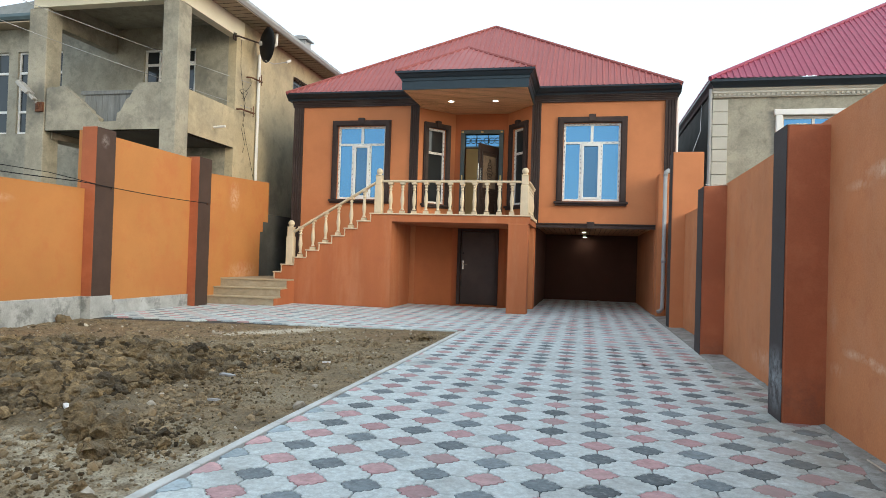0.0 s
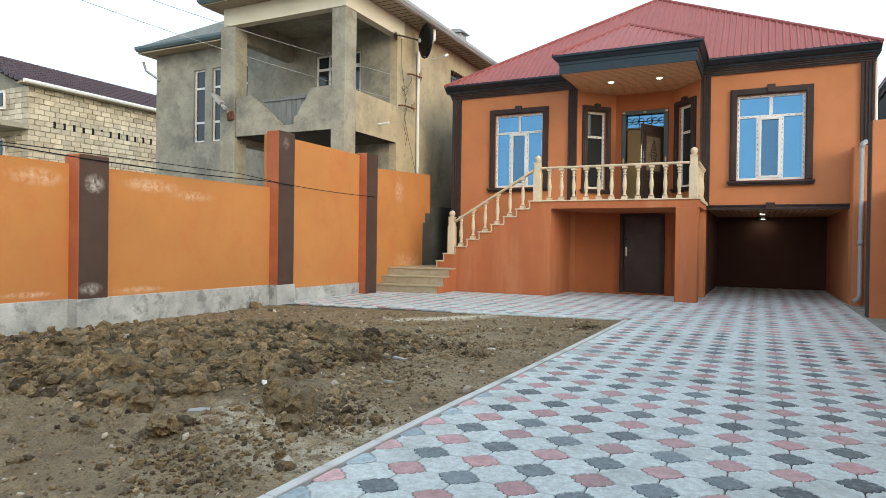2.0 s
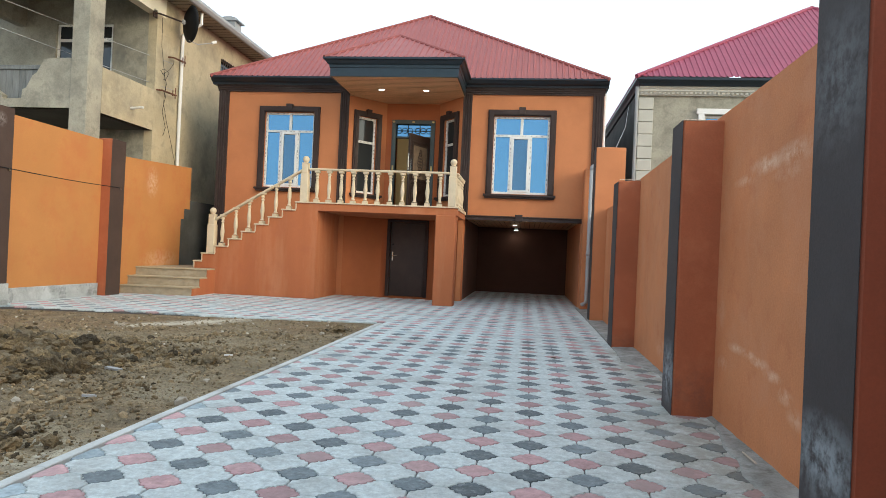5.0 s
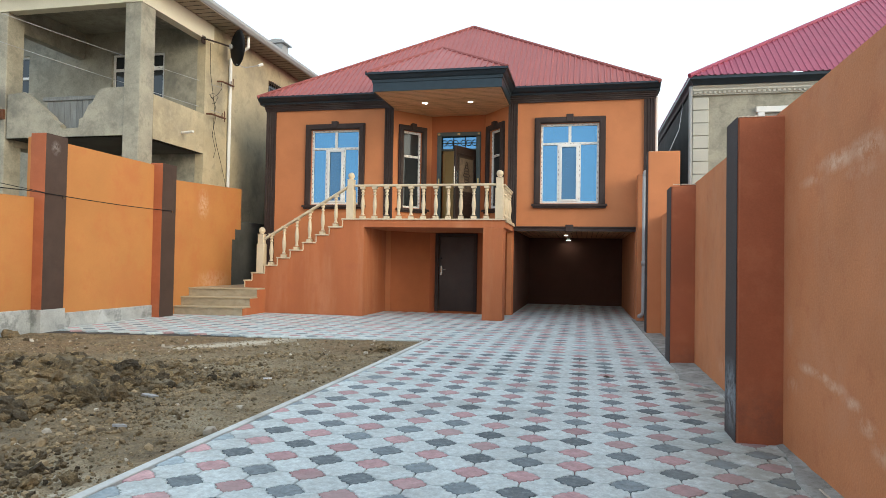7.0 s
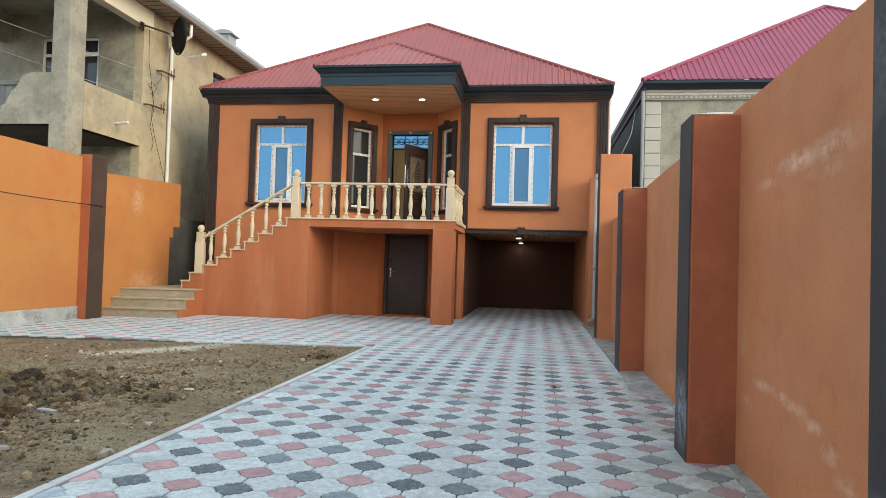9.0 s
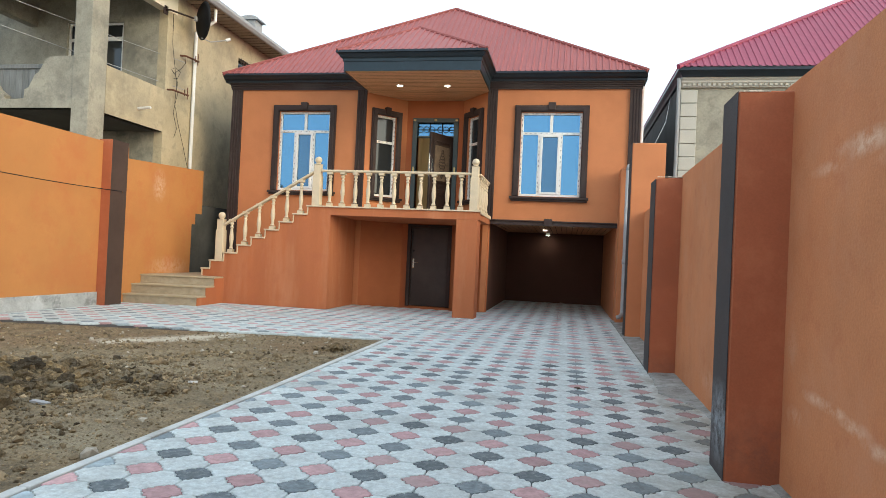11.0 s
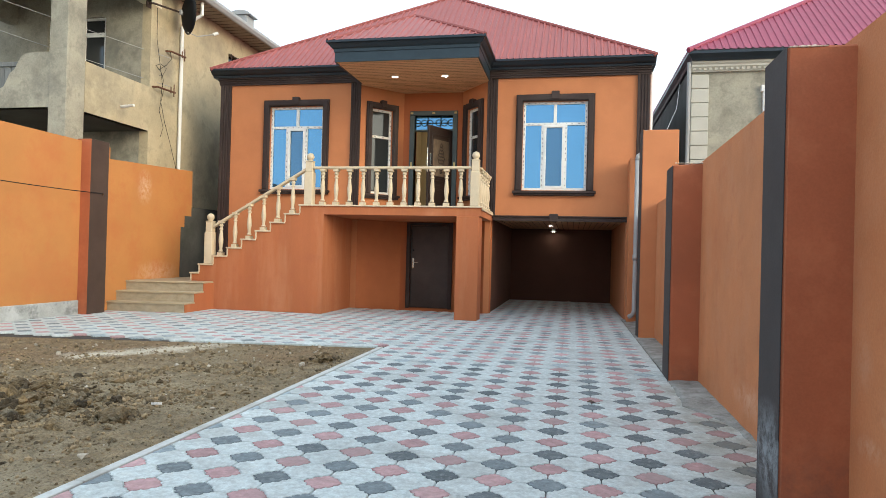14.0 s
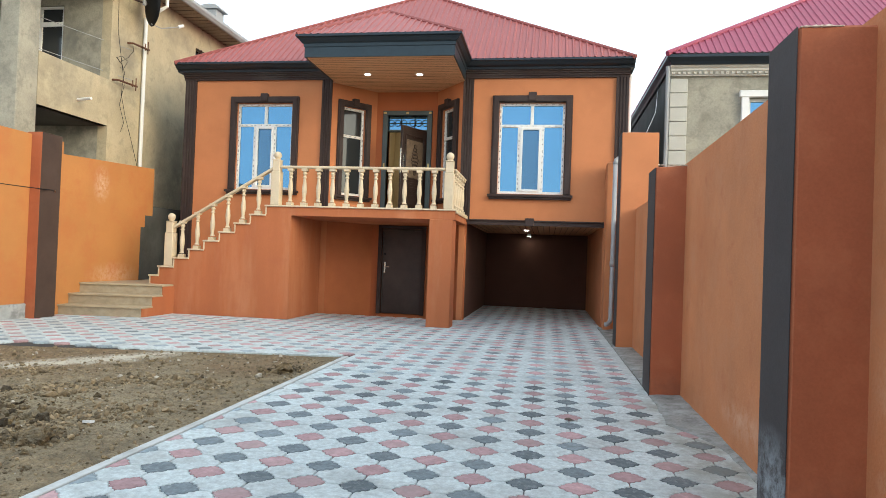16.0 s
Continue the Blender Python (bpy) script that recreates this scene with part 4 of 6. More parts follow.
PORCH_PROF = [(0.0, 5.205), (0.0, 5.40), (0.015, 5.41), (0.02, 5.47), (0.05, 5.49), (0.10, 5.56), (0.13, 5.57), (0.13, 5.615), (-0.03, 5.615), (-0.03, 5.205)]
structure("cornice_porch", ring_moulding([(PX0, -0.16), (PX0, PY), (PX1, PY), (PX1, -0.16)], PORCH_PROF), BLUE_FASCIA, "blue-grey metal fascia round the porch roof")
structure("cornice_porch_gutter", ring_moulding([(PX0, -0.30), (PX0, PY), (PX1, PY), (PX1, -0.30)], [(0.05, 5.505), (0.10, 5.575), (0.135, 5.585), (0.135, 5.62), (0.145, 5.62), (0.145, 5.575), (0.105, 5.56), (0.06, 5.49)]), GUTTER, "blue-black gutter lip round the porch roof")


# ---- roofs of ribbed sheet ----
def roof_sheet(corners, origin, along, up, mat, name, label, pitch=0.145, rib=0.022):
    """A ribbed sheet plane: corners is the outline (3D, planar); ribs run along up."""
    o, a = Vector(origin), Vector(along).normalized()
    u = Vector(up).normalized()
    nrm = a.cross(u).normalized()
    if nrm.z < 0:
        nrm = -nrm
    pts = [((Vector(c) - o).dot(a), (Vector(c) - o).dot(u)) for c in corners]
    smin, smax = min(p[0] for p in pts), max(p[0] for p in pts)

    def span(s):
        """The outline's lowest and highest reach at s."""
        hit = []
        for (s0, v0), (s1, v1) in zip(pts, pts[1:] + pts[:1]):
            if (s0 - s) * (s1 - s) <= 0 and abs(s1 - s0) > 1e-9:
                hit.append(v0 + (v1 - v0) * (s - s0) / (s1 - s0))
        return (min(hit), max(hit)) if hit else None
    stations = []
    s = math.ceil(smin / pitch) * pitch
    stations.append((smin + 1e-4, 0))
    while s < smax:
        for off, h in ((-0.030, 0), (-0.016, rib), (0.016, rib), (0.030, 0)):
            if smin < s + off < smax:
                stations.append((s + off, h))
        s += pitch
    stations.append((smax - 1e-4, 0))
    bm = bmesh.new()
    prev = None
    for s, h in stations:
        r = span(s)
        if not r:
            continue
        v = [bm.verts.new(o + a * s + u * r[0] + nrm * h), bm.verts.new(o + a * s + u * r[1] + nrm * h)]
        if prev:
            bm.faces.new((prev[0], v[0], v[1], prev[1]))
        prev = v
    bmesh.ops.recalc_face_normals(bm, faces=bm.faces[:])
    if sum(f.normal.z for f in bm.faces) < 0:
        bmesh.ops.reverse_faces(bm, faces=bm.faces[:])
    return structure(name, bm, mat, label)


ROOF_CAP = material("matt_red_ridge_sheet", (0.27, 0.072, 0.066), 0.7, 0.0, vary=0.08, scale=1.2, grain=30, bump=0.03)


def ridge_cap(a, b, mat, name="ridge_cap", label="folded ridge cap of the red roof"):
    bm = bmesh.new()
    tube(bm, [a, b], 0.05, 8)
    return structure(name, bm, mat, label)


EZ = 5.60
AX, AY, AZ = -4.42, 3.0, 8.37
RX_L, RX_R, RYF, RYB = HX0 - 0.13, HX1 + 0.08, -0.33, 12.3
apex, apex_b = (AX, AY, AZ), (AX, RYB - 3.3, AZ)
FL, FR, BL, BR = (RX_L, RYF, EZ), (RX_R, RYF, EZ), (RX_L, RYB, EZ), (RX_R, RYB, EZ)
slope = Vector((0, AY - RYF, AZ - EZ))
roof_sheet([FL, FR, apex], FL, (1, 0, 0), slope, ROOF_RED, "roof_front", "red ribbed metal roof over the house front")
roof_sheet([FR, BR, apex_b, apex], FR, (0, 1, 0), (AX - RX_R, 0, AZ - EZ), ROOF_RED, "roof_right", "red ribbed metal roof side")
roof_sheet([FL, BL, apex_b, apex], FL, (0, 1, 0), (AX - RX_L, 0, AZ - EZ), ROOF_RED, "roof_left", "red ribbed metal roof side")
roof_sheet([BL, BR, apex_b], BL, (1, 0, 0), (0, -3.3, AZ - EZ), ROOF_RED, "roof_back", "red ribbed metal roof back")
for e in ((FL, apex), (FR, apex), (apex, apex_b)):
    ridge_cap(*e, ROOF_CAP)
# porch hip, dying into the main slope
qx0, qx1, qy = PX0 - 0.12, PX1 + 0.12, PY - 0.12
pk = (-4.62, -0.36, 6.63)
mz = (AZ - EZ) / (AY - RYF)
meet_y = RYF + (pk[2] - EZ) / mz
pk_b = (pk[0], meet_y, pk[2])
PFL, PFR = (qx0, qy, EZ + 0.015), (qx1, qy, EZ + 0.015)
PBL, PBR = (qx0, RYF, EZ + 0.015), (qx1, RYF, EZ + 0.015)
roof_sheet([PFL, PFR, pk], PFL, (1, 0, 0), (0, pk[1] - qy, pk[2] - EZ), ROOF_RED, "roof_porch_front", "small red ribbed hip roof over the porch")
roof_sheet([PFR, PBR, pk_b, pk], PFR, (0, 1, 0), (pk[0] - qx1, 0, pk[2] - EZ), ROOF_RED, "roof_porch_right", "small red ribbed hip roof side")
roof_sheet([PFL, PBL, pk_b, pk], PFL, (0, 1, 0), (pk[0] - qx0, 0, pk[2] - EZ), ROOF_RED, "roof_porch_left", "small red ribbed hip roof side")
for e in ((PFL, pk), (PFR, pk), (pk, pk_b)):
    ridge_cap(*e, ROOF_CAP)
structure("wall_left_bare_end", boxes((WALL_L + 0.002, WALL_L + 0.006, -0.63, -0.208, 0.612, 1.80), (WALL_L + 0.002, WALL_L + 0.0055, -0.485, -0.208, 1.80, 2.07)), CEMENT_DARK, "dark unpainted patch at the end of the orange wall")

# ---- doors ----
d = new("door_1")
tagged(d, "dark brown steel basement door with a nickel lever handle", "", "", "structure")
part("door_frame", bevelled(boxes((-4.99, -4.90, BY - 0.06, BY + 0.12, 0.0, 2.07), (-3.95, -3.86, BY - 0.06, BY + 0.12, 0.0, 2.07), (-4.90, -3.95, BY - 0.06, BY + 0.12, 2.0, 2.07)), 0.006), BROWN, d, "dark brown door surround")
part("door_leaf", bevelled(boxes((-4.897, -3.953, BY + 0.03, BY + 0.09, 0.01, 1.997)), 0.006), DARK_METAL, d)
part("door_rim", bevelled(boxes((-4.897, -4.86, BY + 0.015, BY + 0.03, 0.01, 1.99), (-3.99, -3.953, BY + 0.015, BY + 0.03, 0.01, 1.99), (-4.86, -3.99, BY + 0.015, BY + 0.03, 1.95, 1.99)), 0.004), DARK_METAL, d)
bm = boxes((-4.85, -4.81, BY + 0.012, BY + 0.03, 0.96, 1.20))
tube(bm, [(-4.83, BY + 0.02, 1.10), (-4.83, BY - 0.035, 1.10), (-4.81, BY - 0.04, 1.10), (-4.70, BY - 0.04, 1.10)], 0.009)
part("door_handle", bm, CHROME, d, "nickel lever handle on a plate")
bm = bmesh.new()
lathe(bm, [(0.025, 0), (0.025, 0.012), (0.01, 0.014)], n=12)
bmesh.ops.transform(bm, matrix=pose(-4.83, BY + 0.03, 1.40, 90), verts=bm.verts[:])
part("door_lock", bm, BLACK, d, "round black lock cover")

d = new("door_2")
tagged(d, "carved dark walnut entrance door standing open inside a grey-green frame", "", "", "structure")
DX0, DX1, DT = -4.87, -3.93, 4.66
fr = boxes((DX0 - 0.12, DX0, BY - 0.05, BY + 0.15, FLOOR, DT), (DX1, DX1 + 0.12, BY - 0.05, BY + 0.15, FLOOR, DT), (DX0 - 0.12, DX1 + 0.12, BY - 0.05, BY + 0.15, DT, DT + 0.11),
           (DX0, DX1, BY + 0.0, BY + 0.12, 4.285, 4.33))
FRAME_GREY = material("grey_green_metal", (0.060, 0.075, 0.075), 0.45, 0.3, vary=0.1, scale=4, grain=30, bump=0.05)
part("door_frame", bevelled(fr, 0.008), FRAME_GREY, d, "grey-green metal door frame")
part("transom_pane", boxes((DX0, DX1, BY + 0.06, BY + 0.068, 4.33, DT)), BLUE_GLASS, d, "blue glass over the door")
bm = bmesh.new()
for x in (DX0 + 0.31, DX1 - 0.31):
    tube(bm, [(x, BY + 0.03, 4.33), (x, BY + 0.03, DT)], 0.008, 6)
tube(bm, [(DX0, BY + 0.03, 4.49), (DX1, BY + 0.03, 4.49)], 0.008, 6)
for cx in (DX0 + 0.06, DX0 + 0.22, (DX0 + DX1) / 2 - 0.11, (DX0 + DX1) / 2 + 0.11, DX1 - 0.22, DX1 - 0.06):
    tube(bm, [(cx + 0.075 * math.cos(a * math.pi / 8), BY + 0.03, 4.495 + 0.075 * math.sin(a * math.pi / 8)) for a in range(17)], 0.007, 6)
part("transom_grille", bm, BLACK, d, "scrolled black iron grille")
BRASS = material("dull_brass", (0.45, 0.33, 0.14), 0.35, 1.0, vary=0.1, bump=0.05)
for x in (DX0 - 0.07, (DX0 + DX1) / 2, DX1 + 0.07):
    part("frame_ornament", bevelled(boxes((x - 0.035, x + 0.035, BY - 0.065, BY - 0.048, DT + 0.03, DT + 0.08)), 0.006), BRASS, d, "small brass frame ornament")
for x in (DX0 - 0.06, DX1 + 0.06):
    part("bell_plate", bevelled(boxes((x - 0.022, x + 0.022, BY - 0.062, BY - 0.048, 3.40, 3.53)), 0.004), BRASS, d, "small brass bell plate")
WALNUT = material("carved_walnut", (0.020, 0.009, 0.006), 0.5, vary=0.25, scale=5, grain=40, bump=0.2, stretch=(6, 6, 1))
CARVED = material("carved_panel", (0.115, 0.082, 0.055), 0.5, vary=0.25, scale=9, grain=50, bump=0.6, bump_dist=0.01)
LW, LZ0, LZ1 = 1.02, FLOOR + 0.015, 4.28
ML = pose(DX1 - 0.02, BY - 0.03, 0, 0, 0, 243)  # hinged at the far jamb, swung outward


def leaf_part(name, bm, mat, label=""):
    bmesh.ops.transform(bm, matrix=ML, verts=bm.verts[:])
    return part(name, bm, mat, LEAF, label)


LEAF = part("door_leaf", bmesh.new(), WALNUT, d, "dark walnut door leaf")
bm = bmesh.new()
bm_box(bm, 0, LW * 0.86, -0.03, 0.03, LZ0, LZ1)
bevelled(bm, 0.006)
bmesh.ops.transform(bm, matrix=ML, verts=bm.verts[:])
bm.to_mesh(LEAF.data)
bm.free()
W = LW * 0.86
for s in (-1, 1):
    ya, yb = (0.03, 0.05) if s > 0 else (-0.05, -0.03)
    leaf_part("raised_border", bevelled(boxes((0.10, 0.14, ya, yb, 3.08, 4.10), (W - 0.14, W - 0.10, ya, yb, 3.08, 4.10), (0.14, W - 0.14, ya, yb, 4.06, 4.10), (0.14, W - 0.14, ya, yb, 3.08, 3.12)), 0.005), WALNUT)
    leaf_part("carved_panel", bevelled(boxes((0.15, W - 0.15, ya * 1.0 if s > 0 else ya + 0.008, yb - 0.008 if s > 0 else yb, 3.13, 3.98)), 0.004), CARVED, "pale carved panel")
    bm = bmesh.new()
    for k in range(9):
        zz = 3.25 + 0.075 * k
        r = 0.13 * (1 - abs(k - 4) / 5.2)
        yy = 0.047 * s
        tube(bm, [(W / 2 + r * math.cos(a * math.pi / 6), yy, zz + 0.05 * math.sin(a * math.pi / 6)) for a in range(13)], 0.009, 6)
    leaf_part("carved_scroll", bm, WALNUT, "dark carved scroll")
    leaf_part("low_panel", bevelled(boxes((0.12, W - 0.12, ya, yb, 2.98, 3.03), (0.12, W - 0.12, ya, yb, 2.84, 2.92), (0.12, W - 0.12, ya, yb, 2.42, 2.46), (0.12, 0.16, ya, yb, 2.46, 2.80), (W - 0.16, W - 0.12, ya, yb, 2.46, 2.80), (0.20, W - 0.20, ya, yb, 2.52, 2.74), (0.12, W - 0.12, ya, yb, 2.80, 2.83)), 0.005), WALNUT)
bm = boxes((W - 0.07, W - 0.03, -0.055, -0.03, 3.30, 3.62), (W - 0.07, W - 0.03, 0.03, 0.055, 3.30, 3.62))
tube(bm, [(W + 0.0, 0, 3.2), (W + 0.004, 0, 3.75)], 0.012, 6)
leaf_part("lock_plate", bm, CHROME, "long nickel lock plate and handle")

# ---- lamps ----
def downlight(x, y, z, power=2.4):
    t = thing("ceiling_spotlight", "lit round white recessed spotlight in the boarded ceiling", "ceiling light", "spotlights", (x, y, z))
    bm = bmesh.new()
    lathe(bm, [(0.055, -0.004), (0.080, -0.012), (0.088, -0.006), (0.088, 0.0)], n=20)
    part("rim", bm, PVC, t, "white rim")
    bm = bmesh.new()
    lathe(bm, [(0.052, -0.015), (0.062, -0.006), (0.062, -0.003)], n=20)
    part("lamp", bm, LAMP, t, "glowing lens")
    li = new("spot_light", bpy.data.lights.new("spot_light", "AREA"))
    li.data.shape, li.data.size, li.data.energy, li.data.color = "DISK", 0.10, power, (1.0, 0.85, 0.65)
    li.matrix_world = pose(x, y, z - 0.03)
    return t


downlight(-4.98, -0.62, 5.21)
downlight(-3.86, -0.58, 5.21)
downlight(-1.62, 2.9, 2.148, 1.2)
# Hung below the ceiling, on an added mount, to fit the camera's view.
lamp_low = downlight(-1.60, 4.9, 2.075, 0.3)
part("mount", boxes((-0.05, 0.05, -0.05, 0.05, 0.0, 0.075)), PVC, lamp_low, "short white mount added to lower the lamp")

# Added fill lamp, unseen: brightens the hall wall behind the open door.
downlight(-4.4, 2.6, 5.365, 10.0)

# boards of the porch ceiling: seams
bm = bmesh.new()
for k in range(1, 16):
    yk = PY + 0.03 + k * 0.115
    if yk < -0.02:
        bm_box(bm, PX0 + 0.05, PX1 - 0.05, yk, yk + 0.003, 5.2095, 5.2118)
for k in range(0, 8):
    yk = 0.02 + k * 0.115
    w = (BY - yk) / BY
    x0 = BX0 + (RX0 - BX0) * w + 0.04
    x1 = BX1 + (RX1 - BX1) * w - 0.04
    bm_box(bm, x0, x1, yk, yk + 0.003, 5.2095, 5.2118)
structure("ceiling_board_seam", bm, BROWN, "dark seams between the ceiling boards")
bm = bmesh.new()
for k in range(1, 26):
    bm_box(bm, -3.28 + k * 0.14, -3.272 + k * 0.14, WT, 5.19, 2.146, 2.149)
structure("ceiling_board_seam", bm, BROWN, "dark seams between the garage ceiling boards")

# ---- rainwater pipe by the gate pillar ----
p = thing("downpipe", "grey plastic rainwater pipe with an elbow foot beside the wall", "pipe")
PIPE = material("grey_plastic_pipe", (0.33, 0.34, 0.35), 0.45, vary=0.08, bump=0.05)
part("pipe", tube(bmesh.new(), [(0.215, -0.66, 3.35), (0.215, -0.66, 0.30), (0.205, -0.70, 0.22), (0.15, -0.80, 0.17), (0.10, -0.84, 0.16)], 0.045, 12), PIPE, p, "", True)
part("pipe_top", tube(bmesh.new(), [(0.215, -0.66, 3.33), (0.23, -0.64, 3.42), (0.30, -0.60, 3.47)], 0.052, 12), PIPE, p, "upper elbow", True)
part("pipe_collar", tube(bmesh.new(), [(0.215, -0.66, 1.30), (0.215, -0.66, 1.40)], 0.055, 12), PIPE, p, "grey pipe collar", True)
p = thing("downpipe", "pale plastic pipe down the corner of the orange house", "pipe")
part("pipe", tube(bmesh.new(), [(0.545, 0.12, 5.36), (0.545, 0.12, 0.0)], 0.035, 10), PVC, p, "", True)

# ---- low steps of cable along the wall on the other side ----
c = thing("wall_cable", "thin sagging black cable strung along the orange wall", "cable")
pts = []
for k in range(61):
    y = -26 + 22.45 * k / 60
    sag = 0.10 * math.sin(math.pi * ((y + 26) % 4.7) / 4.7)
    pts.append((WALL_L + 0.228, y, 2.335 - sag * 0.45))
part("cable", tube(bmesh.new(), pts, 0.008, 6), BLACK, c)
pts = [(-9.96, -26 + k * 1.9, 2.42 - 0.05 * math.sin(k * 1.1)) for k in range(9)] + [(WALL_L + 0.22, -7.9, 2.40), (WALL_L + 0.22, -6.9, 2.335)]
part("cable", tube(bmesh.new(), pts, 0.006, 6), BLACK, c, "second slacker strand")
for y in (-6.5, -3.5):
    part("cable_clip", boxes((WALL_L + 0.204, WALL_L + 0.24, y - 0.015, y + 0.015, 2.27, 2.31)), CHROME, c, "small metal clip")

# ---- grey two-storey house next door ----
NX, NY = -13.40, 0.0
# storeys drawn 3.7 high, then scaled about the eye to fit the camera's view
TO_VIEW = Matrix.Translation((-1.6, -16.34, 1.21)) @ Matrix.Scale(0.78, 4) @ Matrix.Translation((1.6, 16.5, -1.21))


def fitted_to_view(ob):
    ob.matrix_world = TO_VIEW @ ob.matrix_world
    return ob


nl = fitted_to_view(new("neighbour_house"))
tagged(nl, "unfinished grey cement two-storey house with a broken balcony parapet", "house")


def npart(name, bm, mat, label=""):
    return part(name, bm, mat, nl, label)


F2 = 3.2
npart("wall", wall_with_hole(-25.66, NX - 0.3, -0.6, 9.27, [(-23.4, -22.75, 5.37, 8.42), (-22.35, -21.7, 5.37, 8.42), (-20.95, -20.4, 5.37, 8.42), (-17.0, -15.85, 6.9, 8.3), (-15.83, -14.95, 4.95, 8.3)], F2, F2 + 0.3), CEMENT, "stained grey cement front wall")
side = wall_with_hole(F2 + 0.3, 17.0, -0.6, 9.27, [(7.6, 9.4, 7.35, 8.5)], 0, 0.3)
bmesh.ops.transform(side, matrix=Matrix.Translation((NX, 0, 0)) @ Matrix.Rotation(radians(90), 4, "Z"), verts=side.verts[:])
npart("side_wall", side, CEMENT_SUNLIT, "cement side wall tinted with warm sunlight")
npart("wall_end", boxes((NX - 0.3, NX, F2 - 0.003, F2 + 0.3, -0.6, 9.27)), CEMENT_SUNLIT)
npart("far_wall", boxes((-25.66, -25.36, F2 + 0.3, 17, -0.6, 9.27), (-25.36, NX - 0.3, 16.7, 17, -0.6, 9.27)), CEMENT)
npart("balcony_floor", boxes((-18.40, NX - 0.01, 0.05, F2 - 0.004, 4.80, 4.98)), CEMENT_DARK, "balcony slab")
npart("corner_pillar", bevelled(boxes((-13.93, NX + 0.004, NY - 0.004, 0.62, -0.6, 8.62)), 0.02), CEMENT, "cement corner pillar")
npart("side_pillar", bevelled(boxes((-18.65, -17.98, NY - 0.004, 0.60, -0.6, 8.62)), 0.02), CEMENT, "cement balcony pillar")
PARA = [(-17.93, 4.80), (-13.93, 4.80), (-13.93, 6.20), (-14.62, 6.19), (-14.78, 6.12), (-14.98, 5.78), (-15.10, 5.70), (-15.28, 5.36), (-15.40, 5.30), (-15.42, 5.06), (-15.98, 5.03), (-16.04, 5.10), (-16.02, 5.16), (-16.28, 5.33), (-16.33, 5.42), (-16.63, 5.64), (-16.70, 5.72), (-16.95, 5.89), (-17.32, 6.17), (-17.93, 6.12)]
npart("balcony_parapet", extrude_poly(bmesh.new(), PARA, "y", NY + 0.02, NY + 0.22), CEMENT, "broken cement parapet")
npart("side_parapet", boxes((NX - 0.2, NX - 0.003, 0.62, F2, 4.80, 6.12)), CEMENT_SUNLIT, "cement side parapet")
npart("lower_beam", boxes((-18.55, -17.93, 0.3, F2 - 0.005, 4.6, 4.795)), CEMENT)
rb = random.Random(3)
for k in range(9):
    x = -16.72 + k * 0.205
    npart("board", boxes((x, x + 0.195, 0.24, 0.262, 5.10 + rb.uniform(-.03, .03), 5.93)), BOARD, "weathered grey board")
npart("board_rail", bevelled(boxes((-16.85, -14.85, 0.20, 0.25, 5.92, 6.04)), 0.01), BOARD, "grey timber rail")
npart("eave_beam", boxes((-18.47, NX + 0.02, -0.03, 0.30, 8.62, 9.22), (NX - 0.30, NX + 0.02, 0.30, F2 + 0.45, 8.62, 9.22)), CREAM, "cream painted beam over the balcony")
npart("ceiling_beam", boxes((-18.4, -18.1, 0.3, F2, 8.2, 9.20)), CEMENT)
npart("balcony_ceiling", boxes((-18.4, NX - 0.3, 0.3, F2, 9.06, 9.20)), CEMENT)
SOFFIT = material("dull_soffit_boards", (0.36, 0.30, 0.22), 0.7, vary=0.12, scale=2, grain=20)
npart("soffit", boxes((-18.95, NX + 0.78, -0.62, F2, 9.23, 9.27), (-26.1, NX + 0.78, F2 - 0.62, 17.6, 9.28, 9.32)), SOFFIT, "boarded soffit")
bm = bmesh.new()
for k in range(60):
    bm_box(bm, NX + 0.04, NX + 0.76, -0.5 + 0.3 * k, -0.485 + 0.3 * k, 9.22, 9.23)
tagged(npart("soffit_slats", bm, BROWN, "dark soffit joints"), kind="stuff")
gut = [(0, 9.25), (0.0, 9.39), (0.06, 9.47), (0.10, 9.47), (0.10, 9.37), (0.04, 9.27)]
npart("gutter", ring_moulding([(-18.95, F2 - 0.66), (-18.95, -0.62), (NX + 0.78, -0.62), (NX + 0.78, -0.3)], gut), BLUE_EAVE, "blue-grey eaves gutter")
npart("gutter", ring_moulding([(NX + 0.78, -0.298), (NX + 0.78, 17.6)], gut), PIPE, "paler grey eaves gutter")
npart("gutter", ring_moulding([(-26.1, 17.6), (-26.1, F2 - 0.62), (-18.96, F2 - 0.62)], [(o, z + 0.10) for o, z in gut]), BLUE_EAVE, "blue-grey eaves gutter")
bm = bmesh.new()
vs = [bm.verts.new(p) for p in ((-26.15, F2 - 0.68, 9.55), (-19.0, F2 - 0.68, 9.55), (-19.0, -0.68, 9.48), (NX + 0.84, -0.68, 9.48), (NX + 0.84, 17.6, 9.48), (-26.15, 17.6, 9.55),
                                (-19.8, 9.5, 12.10), (-16.0, 3.0, 10.70), (-17.2, 9.5, 11.40))]
for f in ((0, 1, 7, 6), (1, 2, 7), (2, 3, 7), (3, 4, 8, 7), (7, 8, 6), (4, 5, 6, 8), (5, 0, 6)):
    bm.faces.new([vs[i] for i in f])
npart("roof", bm, ASBESTOS, "grey slate roof")


